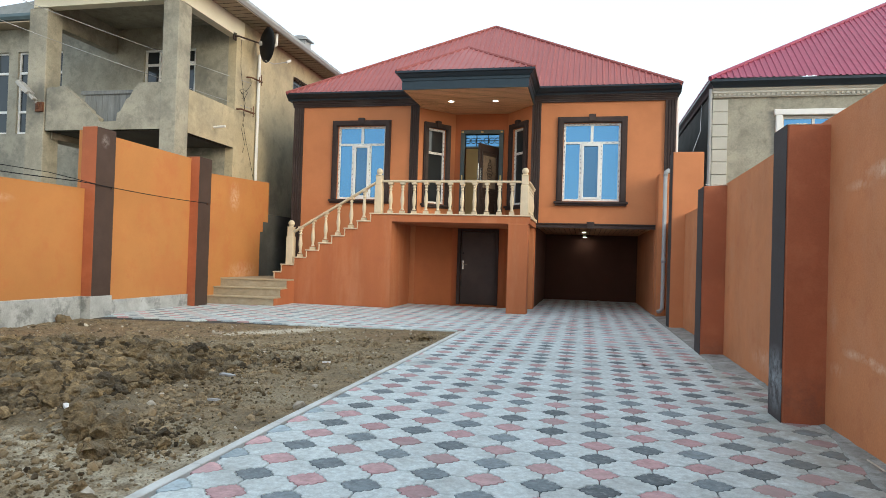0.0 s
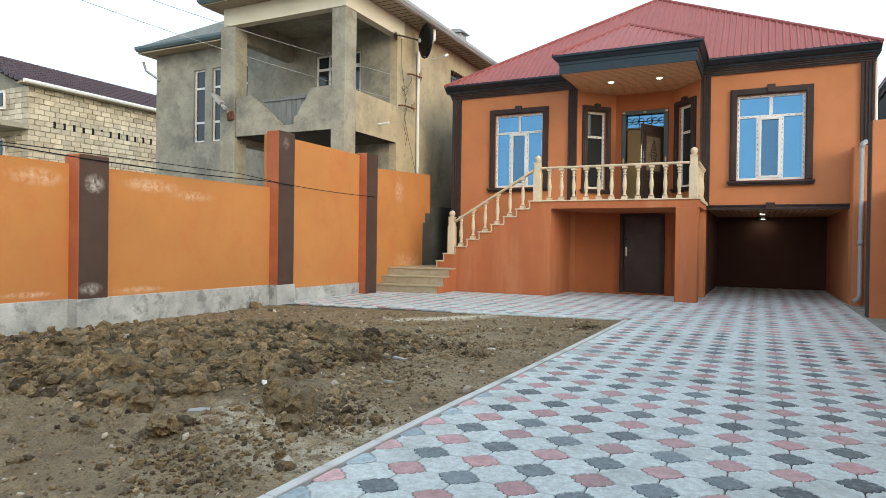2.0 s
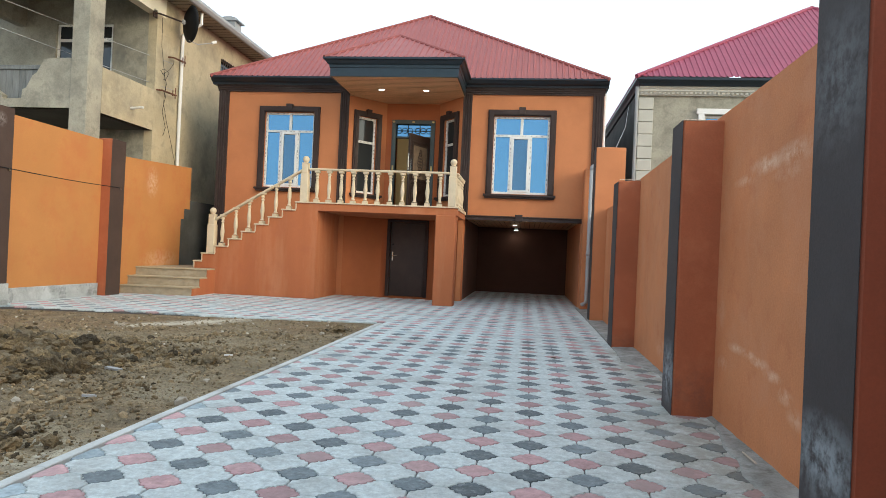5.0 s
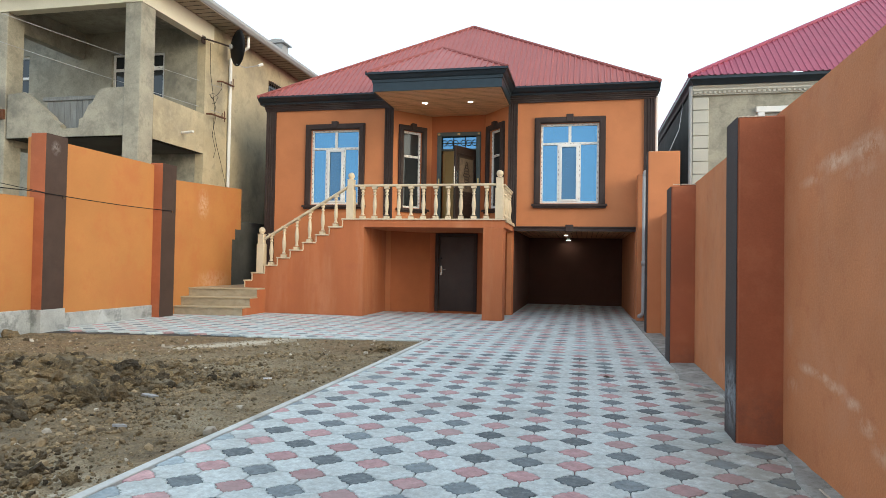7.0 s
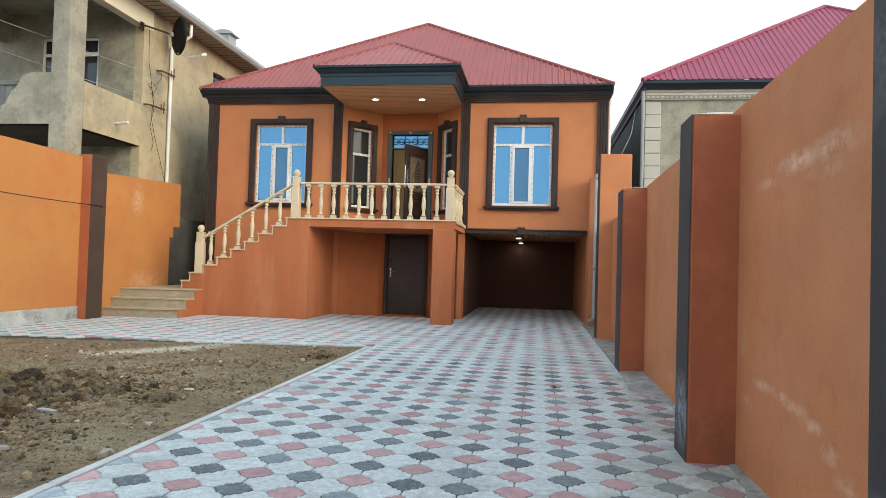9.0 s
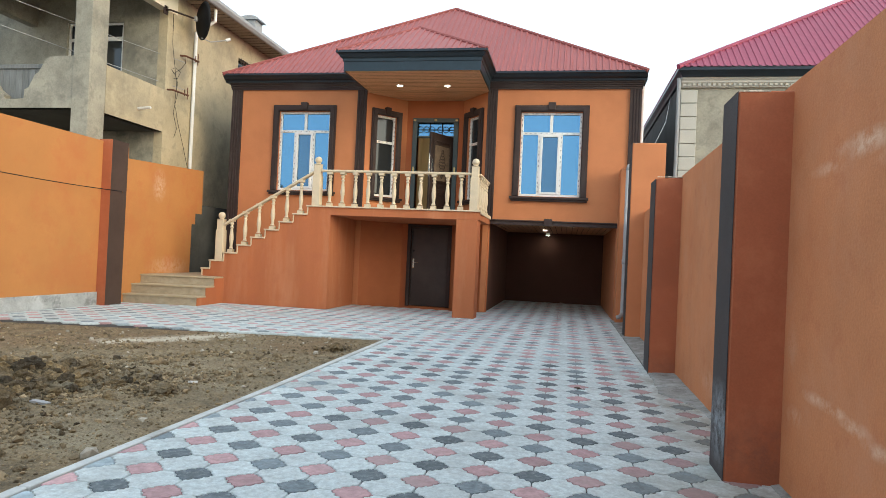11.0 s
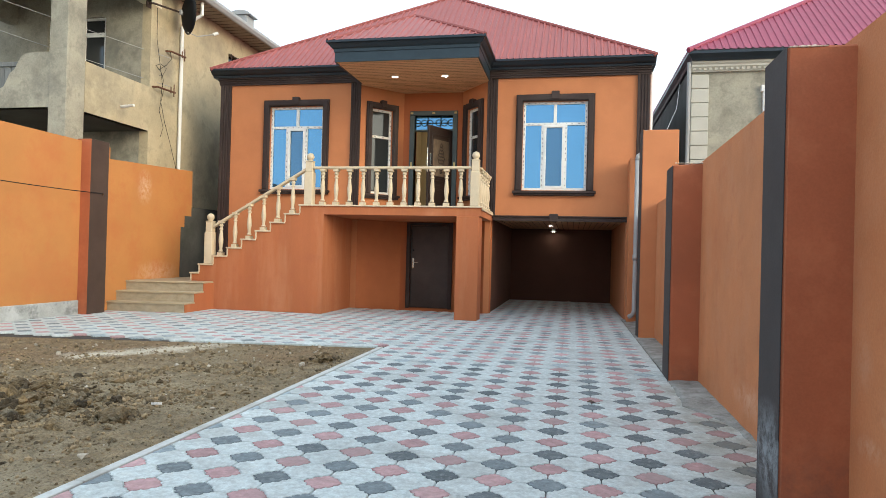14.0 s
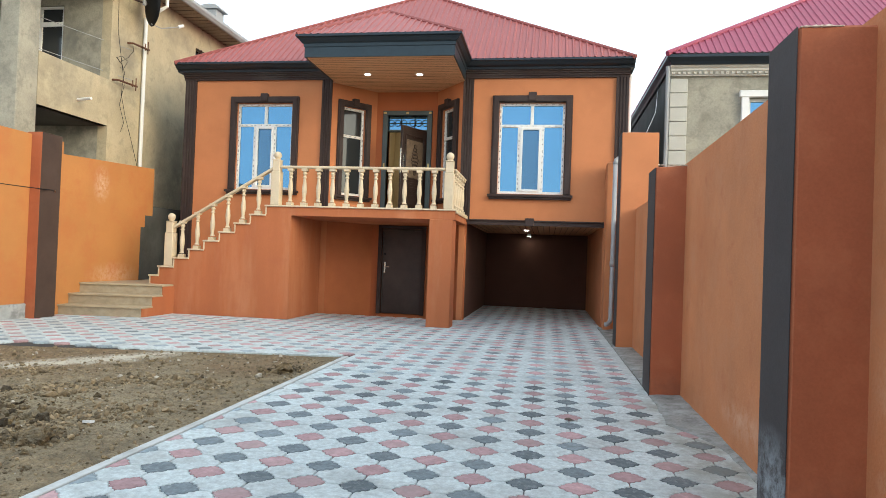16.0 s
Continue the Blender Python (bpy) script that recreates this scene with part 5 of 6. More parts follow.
def npane(x0, x1, z0, z1, bars_z=(), bars_x=(), stile=0.07, y=F2 + 0.12):
    w = part("window", boxes((x0, x0 + stile, y - 0.03, y + 0.04, z0, z1), (x1 - stile, x1, y - 0.03, y + 0.04, z0, z1), (x0 + stile, x1 - stile, y - 0.03, y + 0.04, z0, z0 + 0.07), (x0 + stile, x1 - stile, y - 0.03, y + 0.04, z1 - 0.07, z1)), PVC, nl, "white framed window")
    for z in bars_z:
        part("window_bar", boxes((x0 + stile, x1 - stile, y - 0.03, y + 0.04, z, z + stile + 0.02)), PVC, w)
    for x in bars_x:
        part("window_bar", boxes((x, x + 0.07, y - 0.033, y + 0.043, z0 + 0.07, z1 - 0.07)), PVC, w)
    part("pane", boxes((x0 + 0.05, x1 - 0.05, y + 0.01, y + 0.02, z0 + 0.05, z1 - 0.05)), CLEAR_GLASS, w)


for x, w in ((-23.4, 0.65), (-22.35, 0.65), (-20.95, 0.55)):
    npane(x, x + w, 5.37, 8.42, (6.15, 7.6))
npane(-17.0, -15.85, 6.9, 8.3, (7.72,), (-16.45,))
npane(-15.83, -14.95, 4.98, 8.3, (6.3, 7.72), (), 0.11)
npart("window_back", boxes((-24, -14, F2 + 0.7, F2 + 0.75, 4.9, 8.6)), ROOM_GLOOM, "room wall behind the windows coloured dark for the gloom")
# barred side window
gr = bmesh.new()
for k in range(11):
    tube(gr, [(NX + 0.09, 7.65 + 0.17 * k, 7.38), (NX + 0.09, 7.65 + 0.17 * k, 8.48)], 0.012, 6)
for z in (7.42, 8.44):
    tube(gr, [(NX + 0.09, 7.6, z), (NX + 0.09, 9.4, z)], 0.014, 6)
npart("window_grille", gr, BROWN, "dark window bars")
npart("side_pane", boxes((NX - 0.2, NX - 0.19, 7.6, 9.4, 7.35, 8.5)), CLEAR_GLASS)
npart("drain_pipe", tube(bmesh.new(), [(NX + 0.62, 4.85, 9.25), (NX + 0.62, 4.85, 8.85), (NX + 0.45, 4.78, 8.72), (NX + 0.09, 4.62, 8.40), (NX + 0.09, 4.62, -0.2)], 0.055, 10), PVC, "white downpipe")
npart("spout", tube(bmesh.new(), [(NX - 0.02, 2.0, 5.25), (NX + 0.44, 1.95, 5.27)], 0.04, 8), PVC, "short white drain spout")
npart("eave_pipe", tube(bmesh.new(), [(-25.9, F2 - 0.5, 8.95), (-25.9, F2 - 0.35, 8.6), (-25.42, F2 - 0.02, 8.2)], 0.05, 8), PIPE, "grey eaves pipe")
v = thing("roof_vent", "galvanised sheet vent with a curved hood on the grey roof", "vent", at=(-14.5, 10.6, 10.2))
fitted_to_view(v)
part("vent_box", boxes((-0.3, 0.3, -0.3, 0.3, 0, 0.75)), PIPE, v)
bm = extrude_poly(bmesh.new(), [(-0.45 * math.cos(a * math.pi / 8), 0.77 + 0.18 * math.sin(a * math.pi / 8)) for a in range(9)], "y", -0.38, 0.38)
part("vent_hood", bm, PIPE, v, "curved sheet hood")
# satellite dish
s = thing("satellite_dish", "black satellite dish on a pole bracket on the cement wall", "satellite dish", at=(NX + 0.55, 4.0, 8.60))
fitted_to_view(s)
bm = bmesh.new()
prof = [(0.02, 0.0), (0.15, 0.01), (0.30, 0.04), (0.42, 0.085), (0.50, 0.13), (0.51, 0.125), (0.42, 0.07), (0.30, 0.025), (0.15, -0.008), (0.02, -0.012)]
lathe(bm, prof, n=24)
bmesh.ops.transform(bm, matrix=pose(0, 0, 0, 0, 87, 52) @ Matrix.Scale(1.22, 4), verts=bm.verts[:])
part("dish", bm, BLACK, s, "black dish", True)
part("feed_arm", tube(bmesh.new(), [(0.07, 0.09, -0.56), (0.26, 0.33, -0.62), (0.60, 0.77, -0.42)], 0.018, 6), PIPE, s)
part("feed_head", tube(bmesh.new(), [(0.56, 0.73, -0.44), (0.65, 0.85, -0.36)], 0.05, 8), PVC, s, "white receiver head")
part("dish_mount", bevelled(boxes((-0.11, -0.01, -0.13, -0.03, -0.08, 0.08)), 0.02), PIPE, s, "grey mount behind the dish")
part("wall_plate", boxes((-0.56, -0.53, -1.05, -0.85, -0.16, 0.10)), DARK_METAL, s)
part("dish_bracket", tube(bmesh.new(), [(-0.55, -0.95, -0.03), (-0.40, -0.95, -0.03), (-0.1, -0.12, 0.0), (0.02, 0.02, 0)], 0.03, 6), DARK_METAL, s)
for z, y, ln in ((7.42, 3.92, 0.75), (6.16, 3.32, 0.85)):
    a = fitted_to_view(thing("wall_bracket", "rusty steel cable bracket on the cement wall", "bracket", "wall brackets", (NX, y, z)))
    bm = tube(bmesh.new(), [(-0.02, 0, 0), (0.16, 0.06, 0.0), (0.20, ln, 0.02)], 0.03, 6)
    tube(bm, [(0.20, ln * 0.93, -0.12), (0.20, ln * 0.93, 0.26)], 0.016, 6)
    tube(bm, [(0.20, ln * 0.75, -0.05), (0.20, ln * 0.75, 0.16)], 0.016, 6)
    part("bracket_arm", bm, RUST, a)
c = fitted_to_view(thing("hanging_wires", "tangled thin wires hanging down the cement wall", "cable"))
rw = random.Random(5)
for pts in ([(3.98, 7.45), (4.02, 7.20), (3.80, 6.95), (3.52, 6.72), (3.30, 6.78), (3.55, 6.66), (3.72, 6.45), (3.62, 6.15), (3.66, 5.8), (3.82, 5.2), (4.10, 4.6), (4.42, 3.9), (4.5, 3.0)],
            [(3.35, 8.55), (3.38, 7.6), (3.45, 6.9), (3.62, 6.5), (3.70, 6.1), (3.55, 5.5), (3.72, 5.0), (3.60, 4.7)],
            [(3.35, 6.8), (3.6, 6.92), (3.85, 6.85), (3.70, 6.6), (3.5, 6.55)]):
    part("wire", tube(bmesh.new(), [(NX + 0.07 + rw.uniform(0, 0.07), y_ + rw.uniform(-0.02, 0.02), z_) for y_, z_ in pts], 0.007, 5), BLACK, c)
# street lamp head on the balcony pillar
s = thing("street_lamp", "grey street lamp head bolted to the cement balcony pillar", "street lamp", at=(-18.2, -0.05, 5.75))
fitted_to_view(s)
part("lamp_arm", tube(bmesh.new(), [(0.0, 0.04, -0.15), (-0.08, -0.12, 0.05), (-0.16, -0.25, 0.22)], 0.045, 8), PIPE, s)
LH = pose(-0.10, -0.18, 0.12, 0, 0, 18) @ pose(0, 0, 0, 0, 48, 0) @ pose(0, 0, 0, 0, 0, 90)
for name, rows_, mat_, lab in (("lamp_head", ((-0.20, 0.20, 0.0, 0.46, -0.05, 0.08), (-0.12, 0.12, -0.22, 0.0, -0.04, 0.05)), PIPE, "grey lamp housing"), ("lamp_glass", ((-0.15, 0.15, 0.06, 0.41, -0.062, -0.052),), PVC, "pale lamp glass")):
    bm = boxes(*rows_)
    bevelled(bm, 0.012)
    bmesh.ops.transform(bm, matrix=LH, verts=bm.verts[:])
    part(name, bm, mat_, s, lab)
part("rusty_clamp", bevelled(boxes((-0.04, 0.22, -0.03, 0.06, -0.38, -0.08), (0.02, 0.12, -0.07, -0.03, -0.30, -0.14)), 0.01), RUST, s, "rusty clamp")
# power lines
for dz, name in ((0, "a"), (0.55, "b")):
    c = thing("power_line", "thin sagging overhead wire running to the cement house", "cable", "power lines")
    a, b = TO_VIEW @ Vector((-24, -14, 10.6 + dz)), TO_VIEW @ Vector((NX + 0.2, 3.9, 6.3 + dz * 1.6))
    part("wire", tube(bmesh.new(), [a.lerp(b, k / 16) - Vector((0, 0, 0.5 * math.sin(math.pi * k / 16))) for k in range(17)], 0.007, 5), PIPE, c)

# ---- limestone block house farther off ----
nb = new("block_house")
tagged(nb, "half-built limestone block house with a plum tile roof", "house")
BXH, BY0, BY1, BZ = -30.0, 0.5, 16.0, 7.75
part("wall", boxes((-41, BXH - 0.04, BY0 + 0.04, BY1, -0.3, BZ)), MORTAR, nb, "dark mortar core of the wall")
bm, bmf = bmesh.new(), bmesh.new()
rs = random.Random(21)
row, z = 0, 1.9
while z < BZ - 0.05:
    h = 0.235
    y = BY0 + (0.0 if row % 2 else -0.22)
    while y < 9.0:
        w = 0.46 + rs.uniform(-0.05, 0.05)
        a = max(y, BY0)
        bm_box(bm, BXH - 0.06, BXH + rs.uniform(-0.012, 0.03), a + 0.018, min(y + w, 9.0) - 0.018, z + 0.016, z + h - 0.014 + rs.uniform(-0.01, 0.005))
        y += w
    x = BXH
    while x > -34:
        w = 0.46 + rs.uniform(-0.05, 0.05)
        bm_box(bm, x - w + 0.012, x - 0.012, BY0 - rs.uniform(0, 0.02), BY0 + 0.06, z + 0.012, z + h - 0.01)
        x -= w
    z += h
    row += 1
p = part("block_course", bm, BLOCK, nb, "limestone blocks with open joints", kind="stuff")
# Solid black boxes, their colour imitating the shade inside wall slots.
for k in range(13):
    y = BY0 + 1.1 + 0.46 * k
    part("wall_slot", boxes((BXH - 0.02, BXH + 0.024, y, y + 0.10, 6.12, 6.42)), BLACK, nb, "black box imitating a dark slot in the wall")
bm = bmesh.new()
ez, ex = BZ + 0.12, BXH + 0.45
vs = [bm.verts.new(p) for p in ((ex, BY0 - 0.5, ez), (ex, BY1, ez), (-35.6, 12.2, 10.15), (-35.6, BY0 - 0.5, 10.15), (-41.2, BY0 - 0.5, ez), (-41.2, BY1, ez))]
bm.faces.new([vs[i] for i in (0, 1, 2, 3)])
bm.faces.new([vs[i] for i in (1, 5, 2)])
bm.faces.new([vs[i] for i in (3, 2, 5, 4)])
bmesh.ops.subdivide_edges(bm, edges=bm.edges[:], cuts=1)
part("roof", bm, PURPLE_ROOF, nb, "plum metal tile roof")
bm = bmesh.new()
n = Vector((10.15 - ez, 0, 35.6 + ex)).normalized()
for k in range(17):
    f0 = k / 17
    a = Vector((ex, 0, ez)).lerp(Vector((-35.6, 0, 10.15)), f0)
    yb = BY1 + (12.2 - BY1) * f0
    c = int((yb - BY0 + 0.5) / 0.36)
    for j in range(c):
        y = BY0 - 0.5 + j * 0.36
        bm_box(bm, a.x - 0.33, a.x + 0.0, y + 0.03, y + 0.33, a.z + 0.0, a.z + 0.03 + 0.15)
bmesh.ops.translate(bm, vec=(0, 0, -0.06), verts=bm.verts[:])
part("roof_tiles", bm, PURPLE_ROOF, nb, "stepped roof tiles", kind="stuff")
part("gutter", tube(bmesh.new(), [(ex + 0.06, BY0 - 0.5, ez - 0.02), (ex + 0.06, BY1, ez - 0.02)], 0.09, 8), PVC, nb, "white gutter")
part("fascia", boxes((BXH + 0.02, ex, BY0 - 0.5, BY1, ez - 0.10, ez - 0.03)), SOFFIT, nb)
part("gable", extrude_poly(bmesh.new(), [(-30.2, BZ), (-35.6, 10.0), (-41, BZ)], "y", BY0, BY0 + 0.2), CEMENT, nb)
part("balcony_slab", boxes((-41, BXH + 0.05, -1.3, BY0 - 0.03, 5.9, 6.12)), CEMENT, nb, "cement balcony slab")
for x in (-31.6, -34.2):
    for z0, z1 in ((6.9, 7.7), (4.2, 5.6)):
        w = part("window", boxes((x - 1.2, x, BY0 - 0.08, BY0 - 0.02, z0, z1)), PVC, nb, "white framed window")
        part("pane", boxes((x - 1.1, x - 0.65, BY0 - 0.10, BY0 - 0.081, z0 + 0.1, z1 - 0.1)), CLEAR_GLASS, w)
        part("pane", boxes((x - 0.55, x - 0.1, BY0 - 0.10, BY0 - 0.081, z0 + 0.1, z1 - 0.1)), CLEAR_GLASS, w)

# ---- red-roofed house on the other side ----
nr = new("red_roofed_house")
tagged(nr, "grey rendered single-storey house with a crimson ribbed roof and white trim", "house")
GY = 0.65
part("wall", wall_with_hole(1.44, 12.0, -0.3, 5.46, [(3.05, 4.5, 2.9, 5.0)], GY, GY + 0.3), CEMENT, nr, "grey cement front wall")
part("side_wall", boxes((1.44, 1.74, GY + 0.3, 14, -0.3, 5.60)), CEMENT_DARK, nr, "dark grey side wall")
part("far_wall", boxes((11.7, 12.0, GY + 0.3, 14, -0.3, 5.46), (1.74, 11.7, 13.7, 14, -0.3, 5.46)), CEMENT, nr)
z = -0.2
PALE = material("pale_grey_plaster", (0.50, 0.49, 0.44), 0.8, vary=0.06, scale=2, grain=40, bump=0.1)
while z < 5.4:
    part("quoin", bevelled(boxes((1.43, 1.80, GY - 0.045, GY - 0.002, z, min(z + 0.30, 5.44))), 0.01), PALE, nr, "pale grey corner block")
    z += 0.312
part("cornice", extrude_poly(bmesh.new(), [(GY, 5.46), (GY - 0.06, 5.46), (GY - 0.06, 5.50), (GY - 0.12, 5.56), (GY - 0.12, 5.60), (GY - 0.16, 5.64), (GY - 0.16, 5.67), (GY, 5.67)], "x", 1.42, 12), PALE, nr, "pale moulded cornice")
bm = bmesh.new()
for k in range(95):
    bm_box(bm, 1.46 + 0.11 * k, 1.52 + 0.11 * k, GY - 0.10, GY - 0.05, 5.49, 5.545)
part("dentil_moulding", bm, PALE, nr, "row of small dentils", kind="stuff")
part("window_surround", bevelled(boxes((2.90, 3.05, GY - 0.07, GY + 0.02, 2.8, 5.14), (4.50, 4.65, GY - 0.07, GY + 0.02, 2.8, 5.14), (2.86, 4.69, GY - 0.08, GY + 0.02, 5.0, 5.14)), 0.01), PVC, nr, "white window surround")
w = part("window", boxes((3.05, 3.12, GY + 0.1, GY + 0.17, 2.9, 5.0), (4.43, 4.5, GY + 0.1, GY + 0.17, 2.9, 5.0), (3.12, 4.43, GY + 0.1, GY + 0.17, 4.93, 5.0), (3.75, 3.81, GY + 0.1, GY + 0.17, 2.9, 4.93)), PVC, nr, "white framed window")
part("pane", boxes((3.12, 4.43, GY + 0.13, GY + 0.14, 2.9, 4.93)), BLUE_GLASS, w, "blue mirror glass")
ring = [(1.42, 14.2), (1.42, GY - 0.2), (12.1, GY - 0.2)]
part("eave", ring_moulding(ring, [(0.0, 5.67), (0.03, 5.72), (0.10, 5.80), (0.10, 5.86), (-0.2, 5.86), (-0.2, 5.67)]), GUTTER, nr, "blue-black eaves")
NE = 5.87
e0, e1, e2 = (1.31, GY - 0.32, NE), (12.2, GY - 0.32, NE), (1.31, 14.3, NE)
ak, ak2 = (6.7, 3.7, 8.85), (6.7, 10.5, 8.85)
for o_ in (roof_sheet([e0, e1, ak], e0, (1, 0, 0), (0, ak[1] - e0[1], ak[2] - NE), ROOF_PINK, "roof", "crimson ribbed roof"),
           roof_sheet([e0, e2, ak2, ak], e0, (0, 1, 0), (ak[0] - e0[0], 0, ak[2] - NE), ROOF_PINK, "roof", "crimson ribbed roof"),
           roof_sheet([e1, (12.2, 14.3, NE), ak2, ak], e1, (0, 1, 0), (ak[0] - 12.2, 0, ak[2] - NE), ROOF_PINK, "roof", "crimson ribbed roof")):
    del o_["kind"]
    o_.parent = nr
for a, b in ((e0, ak), (e1, ak), (ak, ak2)):
    bm = tube(bmesh.new(), [a, b], 0.06, 8)
    part("ridge_cap", bm, ROOF_PINK, nr)
part("drain_pipe", tube(bmesh.new(), [(1.37, GY - 0.10, 5.66), (1.37, GY - 0.10, 0)], 0.045, 10), PIPE, nr, "grey downpipe")
c = thing("service_wire", "grey wire running from a dark wall to the gate pillar", "cable")
part("wire", tube(bmesh.new(), [(1.40, 2.0, 5.6), (0.9, -1.0, 4.3), (0.45, -2.9, 3.46)], 0.006, 5), PIPE, c)

# ---- dug clods and rubble in the yard ----
rc = random.Random(77)


def clod(bm, x, y, z, r, seed, flat=0.75, sub=1):
    geo = bmesh.ops.create_icosphere(bm, subdivisions=sub, radius=r)
    o = Vector((seed * 3.1, seed * 1.7, seed * 0.9))
    rot = Euler((rc.uniform(0, 6.3), rc.uniform(0, 6.3), rc.uniform(0, 6.3))).to_matrix()
    sx, sy = rc.uniform(0.75, 1.35), rc.uniform(0.7, 1.1)
    for v in geo["verts"]:
        d = v.co.normalized()
        k = 1 + 0.5 * noise.noise(d * 1.7 + o) + 0.35 * noise.noise(d * 4.0 + o) + 0.15 * noise.noise(d * 9.0 + o)
        p = rot @ Vector((v.co.x * k * sx, v.co.y * k * sy, v.co.z * k))
        v.co = (x + p.x, y + p.y, z + p.z * flat)


clods = thing("clod_field", "scattered clods and crumbs of dug clay on the yard", "soil")


def templates(n, sub):
    out = []
    for k in range(n):
        bm = bmesh.new()
        clod(bm, 0, 0, 0, 1.0, k + 1, 0.8, sub)
        bm.verts.ensure_lookup_table()
        bm.verts.index_update()
        out.append(([v.co.copy() for v in bm.verts], [[v.index for v in f.verts] for f in bm.faces]))
        bm.free()
    return out


T_BIG, T_MID, T_SMALL = templates(14, 3), templates(16, 2), templates(16, 1)


def scatter(name, count_, where, size, tmpl, mat, label, parent=None, sink=0.25):
    vs_, fs_ = [], []
    for _ in range(count_):
        x, y = where()
        r = size()
        cv, cf = rc.choice(tmpl)
        a = rc.uniform(0, 6.283)
        ca, sa = math.cos(a), math.sin(a)
        z = dirt_height(x, y) + r * (0.5 - sink)
        b = len(vs_)
        vs_ += [(x + r * (c.x * ca - c.y * sa), y + r * (c.x * sa + c.y * ca), z + r * c.z) for c in cv]
        fs_ += [[i + b for i in f] for f in cf]
    me = bpy.data.meshes.new(name)
    me.from_pydata(vs_, [], fs_)
    me.materials.append(mat)
    ob = new(name, me)
    ob.parent = parent
    return tagged(ob, label=label, kind="stuff")


def in_yard(x, y, m=0.12):
    return YARD_X0 + m + 0.1 < x < edge_x(y) - 0.08 - m and -17.5 < y < yard_y1(x) - m


def by_heap():
    while True:
        x, y = rc.gauss(-6.9, 1.25), rc.gauss(-11.6, 1.15)
        if in_yard(x, y) and -13.55 < y < -9.2 + 0.5 * noise.noise(Vector((x, 0, 5))) and x < -4.7 + 0.25 * (y + 9):
            return x, y


def near_field():
    while True:
        x, y = rc.uniform(-9.6, -4.3), rc.uniform(-15.2, -10.5)
        if noise.noise(Vector((x * 0.9, y * 0.9, 8))) > rc.uniform(-0.4, 0.4):
            return x, y


def mid_field():
    while True:
        x, y = rc.uniform(-7.8, -4.2), rc.uniform(-13.6, -7.6)
        if noise.noise(Vector((x * 1.6, y * 1.6, 21))) > 0.12 + rc.uniform(-0.2, 0.2):
            return x, y


def by_mounds():
    while True:
        cx, cy, sd = rc.choice(((-4.75, -13.75, 0.22), (-4.3, -14.0, 0.2), (-4.5, -12.6, 0.25), (-5.3, -10.0, 0.3), (-4.6, -9.9, 0.12), (-5.6, -9.0, 0.3), (-4.0, -6.9, 0.12), (-5.0, -11.0, 0.3), (-4.3, -12.9, 0.2)))
        x, y = rc.gauss(cx, sd), rc.gauss(cy, sd)
        if in_yard(x, y):
            return x, y


def anywhere():
    while True:
        x, y = rc.uniform(YARD_X0, YARD_X1), rc.uniform(-16.5, -6)
        if in_yard(x, y, 0.06):
            return x, y


scatter("clods", 850, by_heap, lambda: min(0.11, 0.022 + rc.expovariate(42)), T_BIG, CLOD, "broken lumps of dug clay", clods)
scatter("small_clods", 9500, by_heap, lambda: min(0.07, 0.014 + rc.expovariate(62)), T_MID, CLOD, "small crumbs of dug clay", clods, 0.05)
scatter("fine_clods", 30000, by_heap, lambda: 0.006 + rc.expovariate(120), T_SMALL, CLOD, "fine crumbs of dug clay", clods)
scatter("near_clods", 420, near_field, lambda: 0.009 + rc.expovariate(95), T_MID, CLOD, "scattered lumps of dug clay", clods)
scatter("yard_crumbs", 6500, mid_field, lambda: 0.005 + rc.expovariate(150), T_SMALL, CRUMB, "drifts of clay crumbs", clods)
scatter("mound_crumbs", 3400, by_mounds, lambda: 0.004 + rc.expovariate(150), T_SMALL, CLOD, "loose crumbs in low mounds", clods)
scatter("loose_lumps", 450, anywhere, lambda: 0.008 + rc.expovariate(110), T_MID, CLOD, "loose lumps over the yard", clods, 0.4)
scatter("crumbs", 26000, anywhere, lambda: 0.003 + rc.expovariate(240), T_SMALL, CRUMB, "fine crumbs over the yard", clods)
scatter("pale_stones", 900, anywhere, lambda: 0.004 + rc.expovariate(150), T_SMALL, RUBBLE, "small pale stone chips", clods)
# spilled mortar dried on the dirt
bm = bmesh.new()
rows_ = []
for i in range(25):
    s_ = i / 24
    w = 0.09 * math.sin(math.pi * min(1.0, 0.03 + s_ * 0.97)) ** 0.6 + 0.05 * noise.noise(Vector((s_ * 6, 2, 1)))
    row = []
    for j in range(7):
        t_ = (j / 6 - 0.5) * 2 * w
        x, y = -6.88 + 1.08 * s_ + 0.75 * t_ + 0.05 * noise.noise(Vector((s_ * 9, j * 0.6, 4))), -7.68 + 1.22 * s_ - 0.66 * t_
        row.append(bm.verts.new((x, y, dirt_height(x, y) + (0.012 if 0 < j < 6 else -0.012))))
    rows_.append(row)
for a, b in zip(rows_, rows_[1:]):
    for j in range(6):
        bm.faces.new((a[j], a[j + 1], b[j + 1], b[j]))
t = thing("mortar_spill", "pale dried mortar spilled on the clay yard", "mortar")
part("crust", bm, SPILL, t, "", True)
